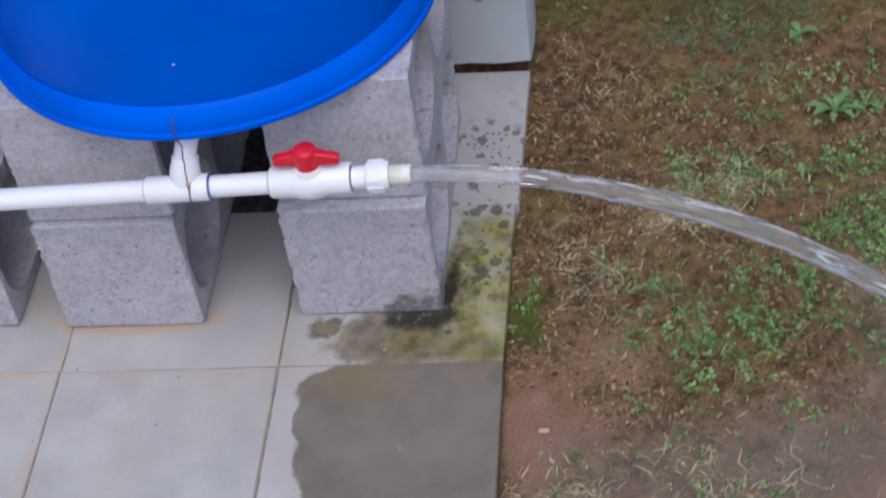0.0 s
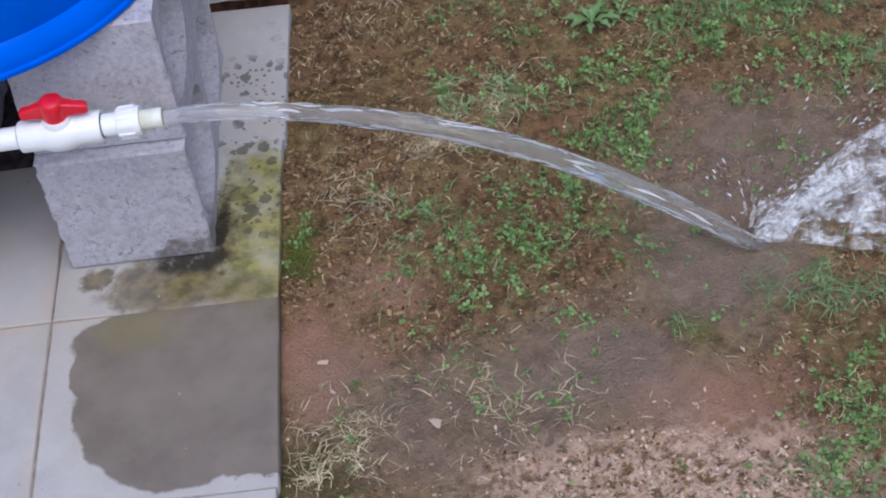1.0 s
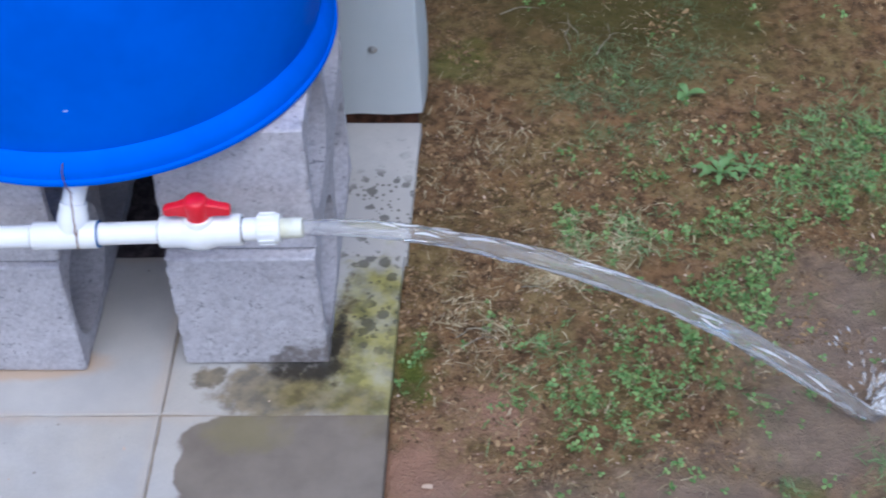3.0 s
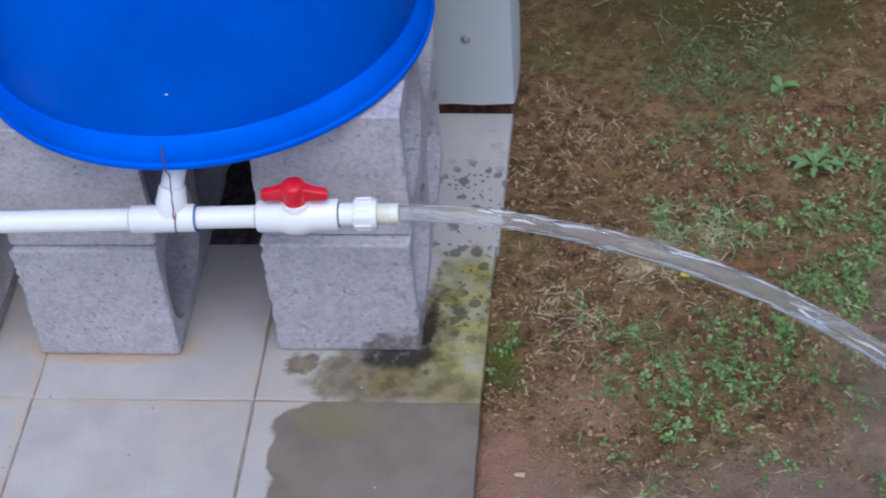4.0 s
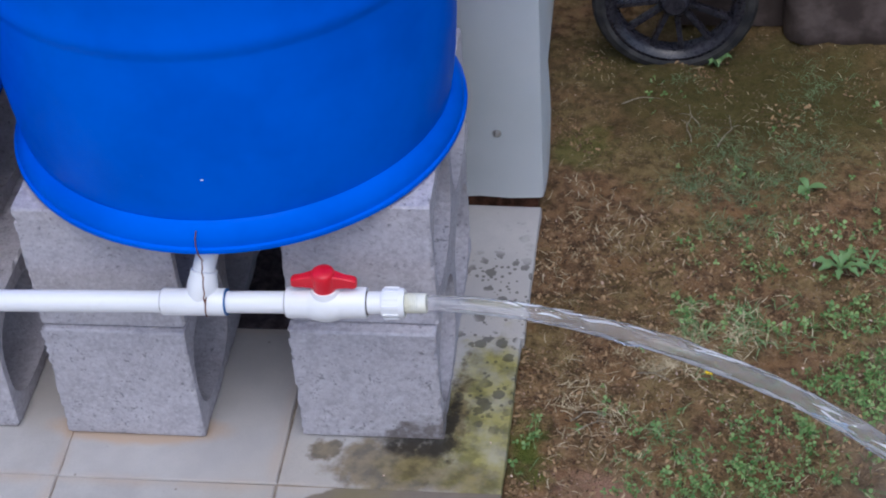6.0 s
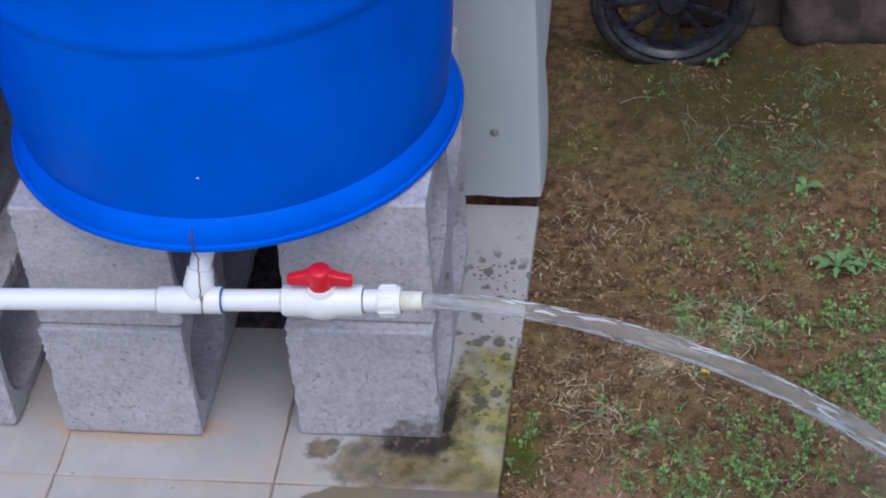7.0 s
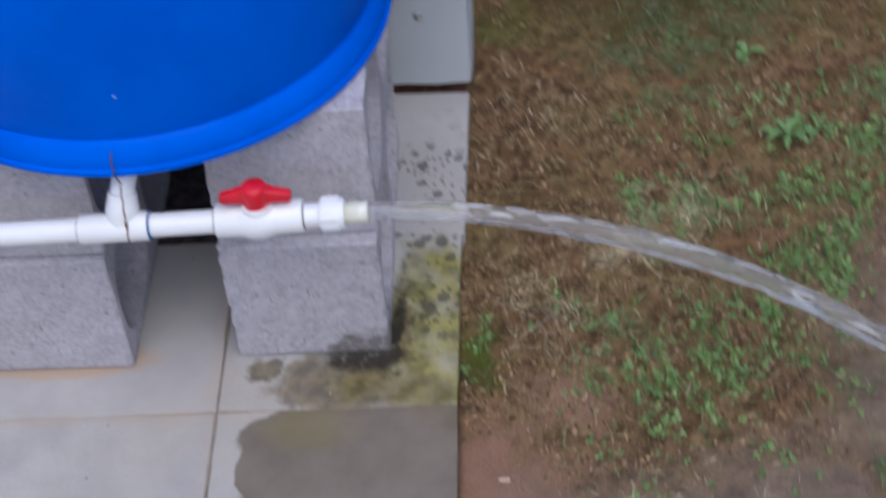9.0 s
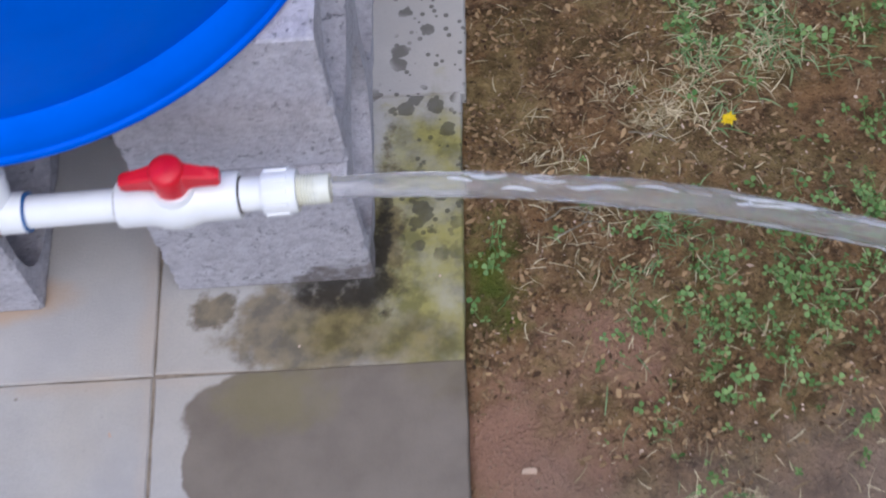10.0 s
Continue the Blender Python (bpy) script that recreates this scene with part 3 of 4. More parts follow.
    nut = part("union_nut", turned([(0.1455, 0.0134), (0.1455, 0.0172), (0.1475, 0.0183), (0.1695, 0.0183), (0.173, 0.017), (0.173, 0.012)], 36), PVC, t)
    for k in range(10):
        q = radians(36 * k + 12)
        m = along(axis(0), axis(1)) @ Matrix.Rotation(q, 4, "Z")
        rb = box(0.0176, -0.0024, 0.1475, 0.0198, 0.0024, 0.1665, 0.0006)
        bmesh.ops.transform(rb, verts=rb.verts, matrix=m)
        part("rib", rb, PVC, nut)
    thread = [(0.171, 0.0105)]
    for k in range(7):
        thread += [(0.173 + 0.0024 * k, 0.0119), (0.1742 + 0.0024 * k, 0.0125)]
    thread += [(0.1905, 0.0121), (0.1985, 0.0121), (0.1990, 0.0115), (0.1990, 0.0095), (0.18, 0.0092)]
    part("threaded_nozzle", turned(thread, 40), CREAM, t, "cream threaded nozzle end")
    return t


build_outlet()


def build_wire():
    w = thing("tie_wire", -0.07, -0.085, 0.33, "rusty twisted wire tying the pipe to the barrel rim", "wire")
    hook, c = Vector((-0.0685, -0.088, 0.411)), axis(-0.0695)
    line = [hook + Vector((0, 0.012, 0.012)), hook + Vector((0, 0.002, 0.008)), hook, hook + Vector((0.001, -0.001, -0.014)), hook + Vector((0.004, 0.003, -0.028))]
    for k in range(9):
        line.append(Vector((-0.0655 - 0.003 * k / 8 + 0.0008 * math.sin(k * 2.4), -0.0875 - 0.0095 * k / 8 + 0.0008 * math.cos(k * 2.4), 0.383 - 0.057 * k / 8)))
    part("strand", tube(line, 0.0009, 6), RUST, w)
    ring = [c + Vector((0.0015 * math.sin(q), 0.0176 * math.cos(q), 0.0176 * math.sin(q))) for q in (radians(15 * k) for k in range(25))]
    part("loop", tube(ring, 0.0009, 6), RUST, w)


build_wire()


# ---- water ----
def jet(x):
    return Vector((x, -0.079 - 0.012 * max(0, x - 0.2), 0.3205 + 0.012 * (x - 0.199) - 0.70 * (x - 0.199) ** 2))


LAND = 0.893


def jet_radius(u):
    return 0.0104 + 0.0026 * min(1, u * 1.9) - 0.003 * max(0, u - 0.65)


def build_water():
    w = w_thing = thing("water_jet", LAND, -0.09, -0.015, "arc of clear water pouring from the nozzle onto soil", "water")
    bm, rings, n, seg = bmesh.new(), [], 200, 24
    for i in range(n + 1):
        u = i / n
        x = 0.192 + (LAND + 0.014 - 0.192) * u
        p, d = jet(x), (jet(x + 0.001) - jet(x - 0.001)).normalized()
        side = d.cross(Vector((0, 0, 1))).normalized()
        up = side.cross(d)
        r0 = jet_radius(u)
        ring = []
        for k in range(seg):
            q = 2 * math.pi * k / seg
            v = Vector((x * 9, math.cos(q) * 1.3, math.sin(q) * 1.3))
            amp = min(1, 0.15 + u * 2.5)
            r = r0 * (1 + amp * (0.34 * noise.noise(v) + 0.26 * noise.noise(Vector((x * 26, v.y * 2.4, v.z * 2.4)))))
            ring.append(bm.verts.new(p + r * (math.cos(q) * side * 0.85 + math.sin(q) * up)))
        rings.append(ring)
    for p, q in zip(rings, rings[1:]):
        for k in range(seg):
            bm.faces.new((p[k], p[(k + 1) % seg], q[(k + 1) % seg], q[k]))
    bm.faces.new(rings[0])
    bm.faces.new(rings[-1])
    part("stream", bm, WATER, w_thing)
    # white ribbons laid on the surface as painted highlights of the jet
    rnd, bm = random.Random(5), bmesh.new()
    for k in range(95):
        x0 = rnd.uniform(0.27, LAND - 0.03)
        long, q0 = rnd.uniform(0.012, 0.05), radians(rnd.choice((rnd.gauss(-22, 5), rnd.gauss(-20, 6), rnd.gauss(-16, 8), rnd.gauss(106, 8), rnd.gauss(40, 35))))
        rows = []
        for i in range(6):
            u = i / 5
            x = min(x0 + long * u, LAND)
            p, d = jet(x), (jet(x + 0.001) - jet(x - 0.001)).normalized()
            side = d.cross(Vector((0, 0, 1))).normalized()
            up = side.cross(d)
            q = q0 + 0.12 * math.sin(u * 4 + k)
            rj = jet_radius((x - 0.192) / (LAND - 0.192)) + 0.0004
            w = 0.0020 * math.sin(math.pi * (0.06 + 0.88 * u)) * rnd.uniform(0.6, 1.2)
            rows.append([bm.verts.new(p + rj * (math.cos(q + v) * side * 0.85 + math.sin(q + v) * up)) for v in (-w / rj, w / rj)])
        for a, b in zip(rows, rows[1:]):
            bm.faces.new((a[0], a[1], b[1], b[0]))
    bmesh.ops.solidify(bm, geom=bm.faces[:], thickness=0.0008)
    s = part("highlight_streaks", bm, GLINT, w_thing, "white streaks standing in for highlights on the water jet")
    s["kind"] = "stuff"
    # drops thrown on from the landing point
    rnd = random.Random(11)
    foot = jet(LAND)
    verts, faces = [], []
    ball = bmesh.new()
    bmesh.ops.create_icosphere(ball, subdivisions=1, radius=1)
    unit, tris = [v.co.copy() for v in ball.verts], [[v.index for v in f.verts] for f in ball.faces]
    ball.free()
    for k in range(1700):
        u = rnd.random() ** 0.9
        turn = rnd.gauss(17, 15) if k % 14 else rnd.uniform(-40, 150)
        reach = 0.012 + (0.42 if k % 14 else 0.09) * u
        top = rnd.uniform(0.0, 0.075) * (1.2 - 0.5 * min(1, abs(turn) / 60))
        d = Vector((math.cos(radians(turn)), math.sin(radians(turn)), 0))
        z = 0.005 + 4 * top * (u + 0.05) * (1.25 - u)
        size = 0.0003 + 0.0013 * rnd.random() ** 3
        m = Matrix.Translation(foot + d * reach + Vector((0, 0, z))) @ Matrix.Rotation(radians(turn + rnd.uniform(-18, 18)), 4, "Z") @ Matrix.Rotation(radians(rnd.uniform(-40, 25)), 4, "Y") @ Matrix.Diagonal((size * rnd.uniform(1.5, 6), size, size * 0.8, 1))
        base = len(verts)
        verts += [m @ v for v in unit]
        faces += [[base + i for i in t] for t in tris]
    bm = bmesh.new()
    vs = [bm.verts.new(v) for v in verts]
    for f in faces:
        bm.faces.new([vs[i] for i in f])
    s = part("spray", bm, DROPS, w_thing, "white broken spray")
    s["kind"] = "stuff"
    # torn ligaments standing up at the landing point
    for k in range(9):
        turn, length, rise = rnd.choice((rnd.gauss(30, 16), rnd.uniform(45, 100))), rnd.uniform(0.03, 0.09), rnd.uniform(0.008, 0.028)
        pts = []
        for i in range(9):
            u = 0.35 + (0.2 + 0.05 * (k % 5)) * i / 8
            q = radians(turn + 6 * math.sin(u * 5 + k))
            pts.append(foot + Vector((math.cos(q) * length * u, math.sin(q) * length * u, 0.004 + 4 * rise * u * (1.1 - u))) + Vector((rnd.gauss(0, 0.0014), rnd.gauss(0, 0.0014), rnd.gauss(0, 0.0014))))
        thick = rnd.uniform(0.0010, 0.0030)
        part("ligament", tube(pts, lambda u: thick * (0.25 + math.sin(math.pi * u)) * 0.8, 7), FOAM, w_thing)
    # thin layered veils fanning out over the soil
    for turn, length, half, rise in ((16, 0.40, 15, 0.030), (22, 0.36, 13, 0.050), (11, 0.42, 11, 0.016), (27, 0.34, 9, 0.065), (2, 0.30, 9, 0.008), (-9, 0.24, 8, 0.006), (40, 0.07, 30, 0.022)):
        bm, rows = bmesh.new(), []
        for i in range(40):
            u = i / 39
            row = []
            for j in range(17):
                v = j / 8 - 1
                q = radians(turn + v * half * (0.55 + 0.45 * u))
                rr = 0.006 + length * u * (1 - 0.14 * v * v)
                z = 0.003 + 4 * rise * u * (1.15 - u) * (1 - 0.55 * v * v) + 0.010 * u * noise.noise(Vector((u * 9, v * 4, turn)))
                row.append(bm.verts.new(foot + Vector((math.cos(q) * rr, math.sin(q) * rr, z))))
            rows.append(row)
        for i in range(39):
            for j in range(16):
                bm.faces.new((rows[i][j], rows[i + 1][j], rows[i + 1][j + 1], rows[i][j + 1]))
        part("veil", bm, VEIL, w_thing, "thin white veil of splashing water")


build_water()


# ---- shed corner ----
def build_shed():
    s = thing("shed", -1.0, 0.56, -0.02, "pale grey metal shed with folded corner trim", "shed")
    part("wall", box(-2.4, 0.545, 0.36, 0.2, 0.6, 2.3), TRIM, s, "pale grey painted steel wall", False)
    # made-up dark board that stands in for the shade behind the stacks
    part("shade_board", box(-2.4, 0.572, 0.03, 0.198, 0.6, 0.36, 0.002), SILL, s, "dark board added below the wall sheet to deepen the shade", False)
    part("side_wall", box(0.2, 0.56, 0.03, 0.283, 2.6, 2.3), TRIM, s, "", False)
    # folded trim: a front face, and a side face that flares out at the foot
    bm = bmesh.new()
    rows = []
    for i in range(31):
        z = 0.0205 + 2.25 * (i / 30) ** 1.8
        flare = 0.0045 * math.exp(-((z - 0.12) / 0.09) ** 2)
        dip = 0.0025 * math.sin(z * 37) * math.exp(-z * 6)
        path = [(0.150, 0.506), (0.1505, 0.5005), (0.2, 0.4995 + dip), (0.245, 0.4985 - dip), (0.293, 0.4995), (0.297, 0.5015), (0.2985 + flare * 0.4, 0.515), (0.3 + flare, 0.545), (0.3 + flare, 0.6)]
        rows.append([bm.verts.new((x, y, z - (0.003 if k < 2 else 0))) for k, (x, y) in enumerate(path)])
    for p, q in zip(rows, rows[1:]):
        for k in range(len(p) - 1):
            bm.faces.new((p[k], p[k + 1], q[k + 1], q[k]))
    bmesh.ops.solidify(bm, geom=bm.faces[:], thickness=0.0012)
    trim = part("corner_trim", bm, TRIM, s, "folded pale grey steel corner trim")
    for z in (0.144, 0.9, 1.7):
        part("screw", lathe([(0, 0.0035), (0.0022, 0.0034), (0.0042, 0.0022), (0.0046, 0.0008), (0.007, 0.0), (0.007, -0.002), (0, -0.002)], Matrix.Translation((0.229, 0.4975, z)) @ Matrix.Rotation(radians(90), 4, "X"), 16), STEEL, trim, "zinc hexagon-washer screw")
    sill = box(-2.4, 0.512, -0.06, 0.288, 0.6, 0.028, 0.003)
    part("sill", sill, SILL, s, "rotten brown timber sill", False)
    part("roof", box(-2.45, 0.5, 2.3, 0.32, 2.7, 2.36, 0.01), TRIM, s, "", False)


build_shed()


# ---- wheeled bin ----
def build_bin():
    b = thing("wheeled_bin", 0.8, 1.2, -0.025, "dark brown wheeled bin with black spoked wheels", "bin")
    bm = bmesh.new()
    rings = []
    for z, g in ((-0.018, -0.012), (-0.012, -0.002), (0.01, 0.0), (0.5, 0.02), (0.95, 0.04)):
        ring = []
        x0, x1, y0, y1, r = 0.688 - g, 1.24 + g, 0.985 - g * 0.3, 1.45 + g, 0.035
        for cx, cy, a in ((x0 + r, y0 + r, 180), (x1 - r, y0 + r, 270), (x1 - r, y1 - r, 0), (x0 + r, y1 - r, 90)):
            for k in range(7):
                q = radians(a + 15 * k)
                ring.append(bm.verts.new((cx + r * math.cos(q), cy + r * math.sin(q), z)))
        rings.append(ring)
    for p, q in zip(rings, rings[1:]):
        for k in range(len(p)):
            j = (k + 1) % len(p)
            bm.faces.new((p[k], p[j], q[j], q[k]))
    bm.faces.new(rings[0])
    bm.faces.new(rings[-1])
    part("body", bm, BIN, b)
    part("wheel_arch", box(0.5, 1.03, -0.01, 0.70, 1.4, 0.92, 0.014), BIN, b)
    part("lid", box(0.44, 0.94, 0.945, 1.34, 1.53, 0.99, 0.018), BIN, b)
    part("axle", tube([(0.496, 0.944, 0.109), (0.496, 1.44, 0.109)], 0.011, 12), HUBM, b)
    for y in (0.942, 1.43):
        c = Matrix.Translation((0.496, y, 0.109)) @ Matrix.Rotation(radians(90), 4, "X")
        tyre = [(0.118, -0.02), (0.124, -0.024), (0.134, -0.022), (0.1405, -0.012), (0.1415, 0.0), (0.1405, 0.012), (0.134, 0.022), (0.124, 0.024), (0.118, 0.02), (0.118, -0.02)]
        wheel = part("wheel", lathe(tyre, c, 72), TYRE, b, "black spoked wheel")
        part("rim", lathe([(0.119, -0.018), (0.119, 0.019), (0.112, 0.021), (0.104, 0.016), (0.099, 0.008), (0.099, -0.012), (0.106, -0.018), (0.119, -0.018)], c, 72), HUBM, wheel, "glossy black rim")
        part("hub", lathe([(0, 0.028), (0.018, 0.028), (0.026, 0.02), (0.028, -0.02), (0, -0.02)], c, 24), HUBM, wheel)
        for k in range(12):
            sp = box(0.022, -0.0046, -0.006, 0.103, 0.0046, 0.010, 0.0018)
            bmesh.ops.transform(sp, verts=sp.verts, matrix=c @ Matrix.Rotation(radians(30 * k + 8), 4, "Z"))
            part("spoke", sp, HUBM, wheel)


build_bin()


# ---- plants and litter ----
CLOVER_PATCHES = [(0.567, -0.092, 0.05), (0.478, -0.085, 0.035), (0.649, -0.014, 0.045), (0.602, -0.045, 0.045), (0.548, -0.037, 0.035), (0.586, 0.036, 0.03), (0.662, 0.051, 0.03), (0.697, 0.011, 0.035),
                  (0.767, 0.129, 0.045), (0.731, 0.150, 0.04), (0.788, 0.171, 0.045), (0.752, 0.267, 0.04), (0.785, 0.233, 0.04), (0.635, 0.374, 0.025), (0.66, 0.262, 0.025), (0.545, 0.222, 0.025), (0.53, 0.26, 0.02), (0.835, 0.365, 0.03), (0.901, 0.358, 0.05),
                  (1.033, 0.28, 0.05), (0.981, 0.401, 0.05), (0.96, 0.47, 0.05), (1.052, 0.38, 0.06), (0.92, 0.318, 0.03), (0.91, 0.199, 0.022), (0.957, 0.194, 0.022), (0.838, 0.253, 0.028), (1.072, 0.203, 0.04), (0.978, -0.396, 0.05), (0.922, -0.469, 0.045), (0.987, -0.295, 0.03)]
CLOVER_SPARSE = [(0.499, 0.01, 0.05), (0.45, -0.054, 0.04), (0.481, 0.042, 0.03), (0.936, -0.422, 0.06), (0.973, -0.345, 0.05), (0.635, -0.19, 0.03), (0.498, -0.234, 0.03), (0.518, -0.271, 0.03), (0.717, -0.076, 0.04),
                 (0.754, -0.072, 0.03), (0.763, 0.015, 0.03), (0.42, 0.028, 0.03), (0.805, -0.029, 0.025), (0.829, -0.063, 0.02), (0.766, 0.41, 0.05), (0.53, 0.274, 0.03), (0.612, 0.29, 0.04), (0.747, 0.365, 0.03),
                 (0.666, 0.245, 0.03), (0.45, -0.176, 0.03), (0.85, -0.216, 0.025), (0.606, -0.303, 0.04), (0.773, 0.099, 0.04), (0.997, 0.068, 0.03), (0.415, 0.088, 0.03), (0.56, 0.42, 0.05), (0.68, 0.47, 0.06)]
EDGE_CLOVER = [(0.292, 0.015, 0.022), (0.30, 0.045, 0.022), (0.288, -0.03, 0.015), (0.318, 0.02, 0.018)]
GRASS_PATCHES = [(0.591, 0.248, 0.04), (0.575, 0.236, 0.03), (0.543, 0.234, 0.035), (0.648, 0.263, 0.035), (0.62, 0.25, 0.03), (0.527, 0.27, 0.022), (0.542, 0.175, 0.022), (0.927, -0.167, 0.035), (0.965, -0.178, 0.04), (1.02, -0.185, 0.05), (0.802, -0.203, 0.016),
                 (0.838, 0.345, 0.03), (1.113, 0.244, 0.06), (0.954, 0.498, 0.06), (1.04, 0.501, 0.07), (0.981, 0.401, 0.06), (1.052, 0.38, 0.07), (0.891, 0.477, 0.05), (0.901, 0.358, 0.04), (0.481, 0.042, 0.02), (0.47, -0.02, 0.02)]
DULL_PATCHES = [(0.51, 0.574, 0.035), (0.563, 0.59, 0.045), (0.634, 0.578, 0.045), (0.537, 0.694, 0.03), (0.591, 0.655, 0.05), (0.528, 0.822, 0.025), (0.519, 0.872, 0.022), (0.681, 0.643, 0.055), (0.747, 0.86, 0.05), (0.72, 0.70, 0.05), (0.60, 0.50, 0.05)]
STRAW_PATCHES = [(0.375, -0.312, 0.05), (0.503, 0.174, 0.03), (0.455, 0.197, 0.035), (0.379, 0.083, 0.05), (0.32, -0.295, 0.05), (0.519, -0.236, 0.05), (0.568, -0.322, 0.07), (0.352, 0.357, 0.06), (0.414, 0.201, 0.05), (0.36, 0.12, 0.04),
                 (0.42, 0.448, 0.06), (0.36, -0.38, 0.06), (0.56, 0.26, 0.05), (0.606, -0.303, 0.05), (0.445, 0.673, 0.008), (0.332, 0.859, 0.008), (0.39, 0.80, 0.015), (0.36, 0.55, 0.05), (0.40, 0.01, 0.04)]


STRAW_THICK = [(0.503, 0.176, 0.024), (0.48, 0.172, 0.022), (0.462, 0.196, 0.02), (0.53, 0.215, 0.022), (0.575, 0.235, 0.025), (0.41, 0.075, 0.02), (0.40, 0.035, 0.015), (0.375, -0.31, 0.025), (0.35, -0.36, 0.03), (0.54, -0.27, 0.012), (0.37, 0.11, 0.015), (0.32, -0.39, 0.025)]


class Bag:
    """Gathers many small faces for one mesh."""

    def __init__(self):
        self.v, self.f = [], []

    def poly(self, pts):
        k = len(self.v)
        self.v += [tuple(p) for p in pts]
        self.f.append(tuple(range(k, k + len(pts))))

    def strip(self, rows):
        k = len(self.v)
        for a, b in rows:
            self.v += [tuple(a), tuple(b)]
        for i in range(len(rows) - 1):
            q = k + 2 * i
            self.f.append((q, q + 1, q + 3, q + 2))

    def link(self, name, material, label, category):
        me = bpy.data.meshes.new(name)
        me.from_pydata(self.v, [], self.f)
        me.materials.append(material)
        me.polygons.foreach_set("use_smooth", [True] * len(self.f))
        return tagged(new(name, me), label, category, kind="stuff")


def scatter(rnd, patches, per):
    for cx, cy, r in patches:
        for _ in range(int(per * (r / 0.05) ** 2)):
            x, y = rnd.gauss(cx, r * 0.72), rnd.gauss(cy, r * 0.72)
            if x > 0.284 and noise.noise(Vector((x, y, 1)) * 24) + 0.6 * noise.noise(Vector((x, y, 4)) * 70) > -0.08:
                yield x, y


MUD = [(0.66, -0.26, 0.13, 0.085), (0.95, 0.06, 0.17, 0.12), (0.85, -0.12, 0.12, 0.1), (0.33, -0.2, 0.05, 0.08), (0.79, -0.32, 0.1, 0.05), (0.302, 0.0, 0.03, 0.06)]


def muddy(x, y):
    return any(((x - cx) / rx) ** 2 + ((y - cy) / ry) ** 2 < 1 for cx, cy, rx, ry in MUD)


def clover_leaf(bag, rnd, x, y, tall=0.018):
    z = soil_height(x, y)
    h, size, turn = rnd.uniform(0.002, tall), 0.0022 + 0.005 * rnd.random() ** 1.4, rnd.uniform(0, 6.28)
    lean = Vector((rnd.gauss(0, 0.006), rnd.gauss(0, 0.006), 0))
    top = Vector((x, y, z + h)) + lean
    tilt = Vector((rnd.gauss(0, 0.5), rnd.gauss(0, 0.5), 1)).normalized()
    q = tilt.to_track_quat("Z", "Y").to_matrix()
    s = Vector((0.0004, 0, 0))
    bag.strip([(Vector((x, y, z - 0.002)) - s, Vector((x, y, z - 0.002)) + s), (top - s, top + s)])
    for k in range(3):
        a = turn + k * 2.094 + rnd.uniform(-0.4, 0.4)
        droop = rnd.uniform(-0.15, 0.45)
        d, e = Vector((math.cos(a), math.sin(a), droop)), Vector((-math.sin(a), math.cos(a), 0))
        shape = ((0.05, 0), (0.55, 0.42), (0.95, 0.4), (1.08, 0), (0.95, -0.4), (0.55, -0.42))
        bag.poly([top + q @ (size * (u * d + v * e)) for u, v in shape])


def blade(bag, rnd, x, y, long, wide, flat, z=None):
    z = soil_height(x, y) if z is None else z
    a = rnd.uniform(0, 6.28)
    d, e = Vector((math.cos(a), math.sin(a), 0)), Vector((-math.sin(a), math.cos(a), 0))
    bend, rows = rnd.gauss(0, 0.38), []
    for k in range(5):
        u = k / 4
        rise = (u - 0.75 * u * u) * (1 - flat) * 0.9 + flat * 0.05 * math.sin(3.1 * u)
        c = Vector((x, y, z + 0.0015)) + long * (d * u * (0.35 + 0.65 * flat + 0.3 * u * (1 - flat)) + e * bend * u * u + Vector((0, 0, rise)))
        w = e * wide * (0.5 + 0.8 * u - 1.25 * u * u)
        rows.append((c - w, c + w))
    bag.strip(rows)


def flake(bag, rnd, x, y, size, lift=0.002, floor=None):
    z = (soil_height(x, y) if floor is None else floor) + lift
    q = Vector((rnd.gauss(0, 0.45), rnd.gauss(0, 0.45), 1)).to_track_quat("Z", "Y").to_matrix() @ Matrix.Rotation(rnd.uniform(0, 6.28), 3, "Z")
    n = rnd.choice((4, 5, 5, 6))
    long = rnd.uniform(1, 2.6)
    pts = []
    for k in range(n):
        a = 6.283 * k / n + rnd.uniform(-0.35, 0.35)
        r = size * rnd.uniform(0.6, 1.1)
        pts.append(Vector((x, y, z)) + q @ Vector((r * math.cos(a) * long, r * math.sin(a), rnd.uniform(-0.3, 0.3) * size)))
    bag.poly(pts)


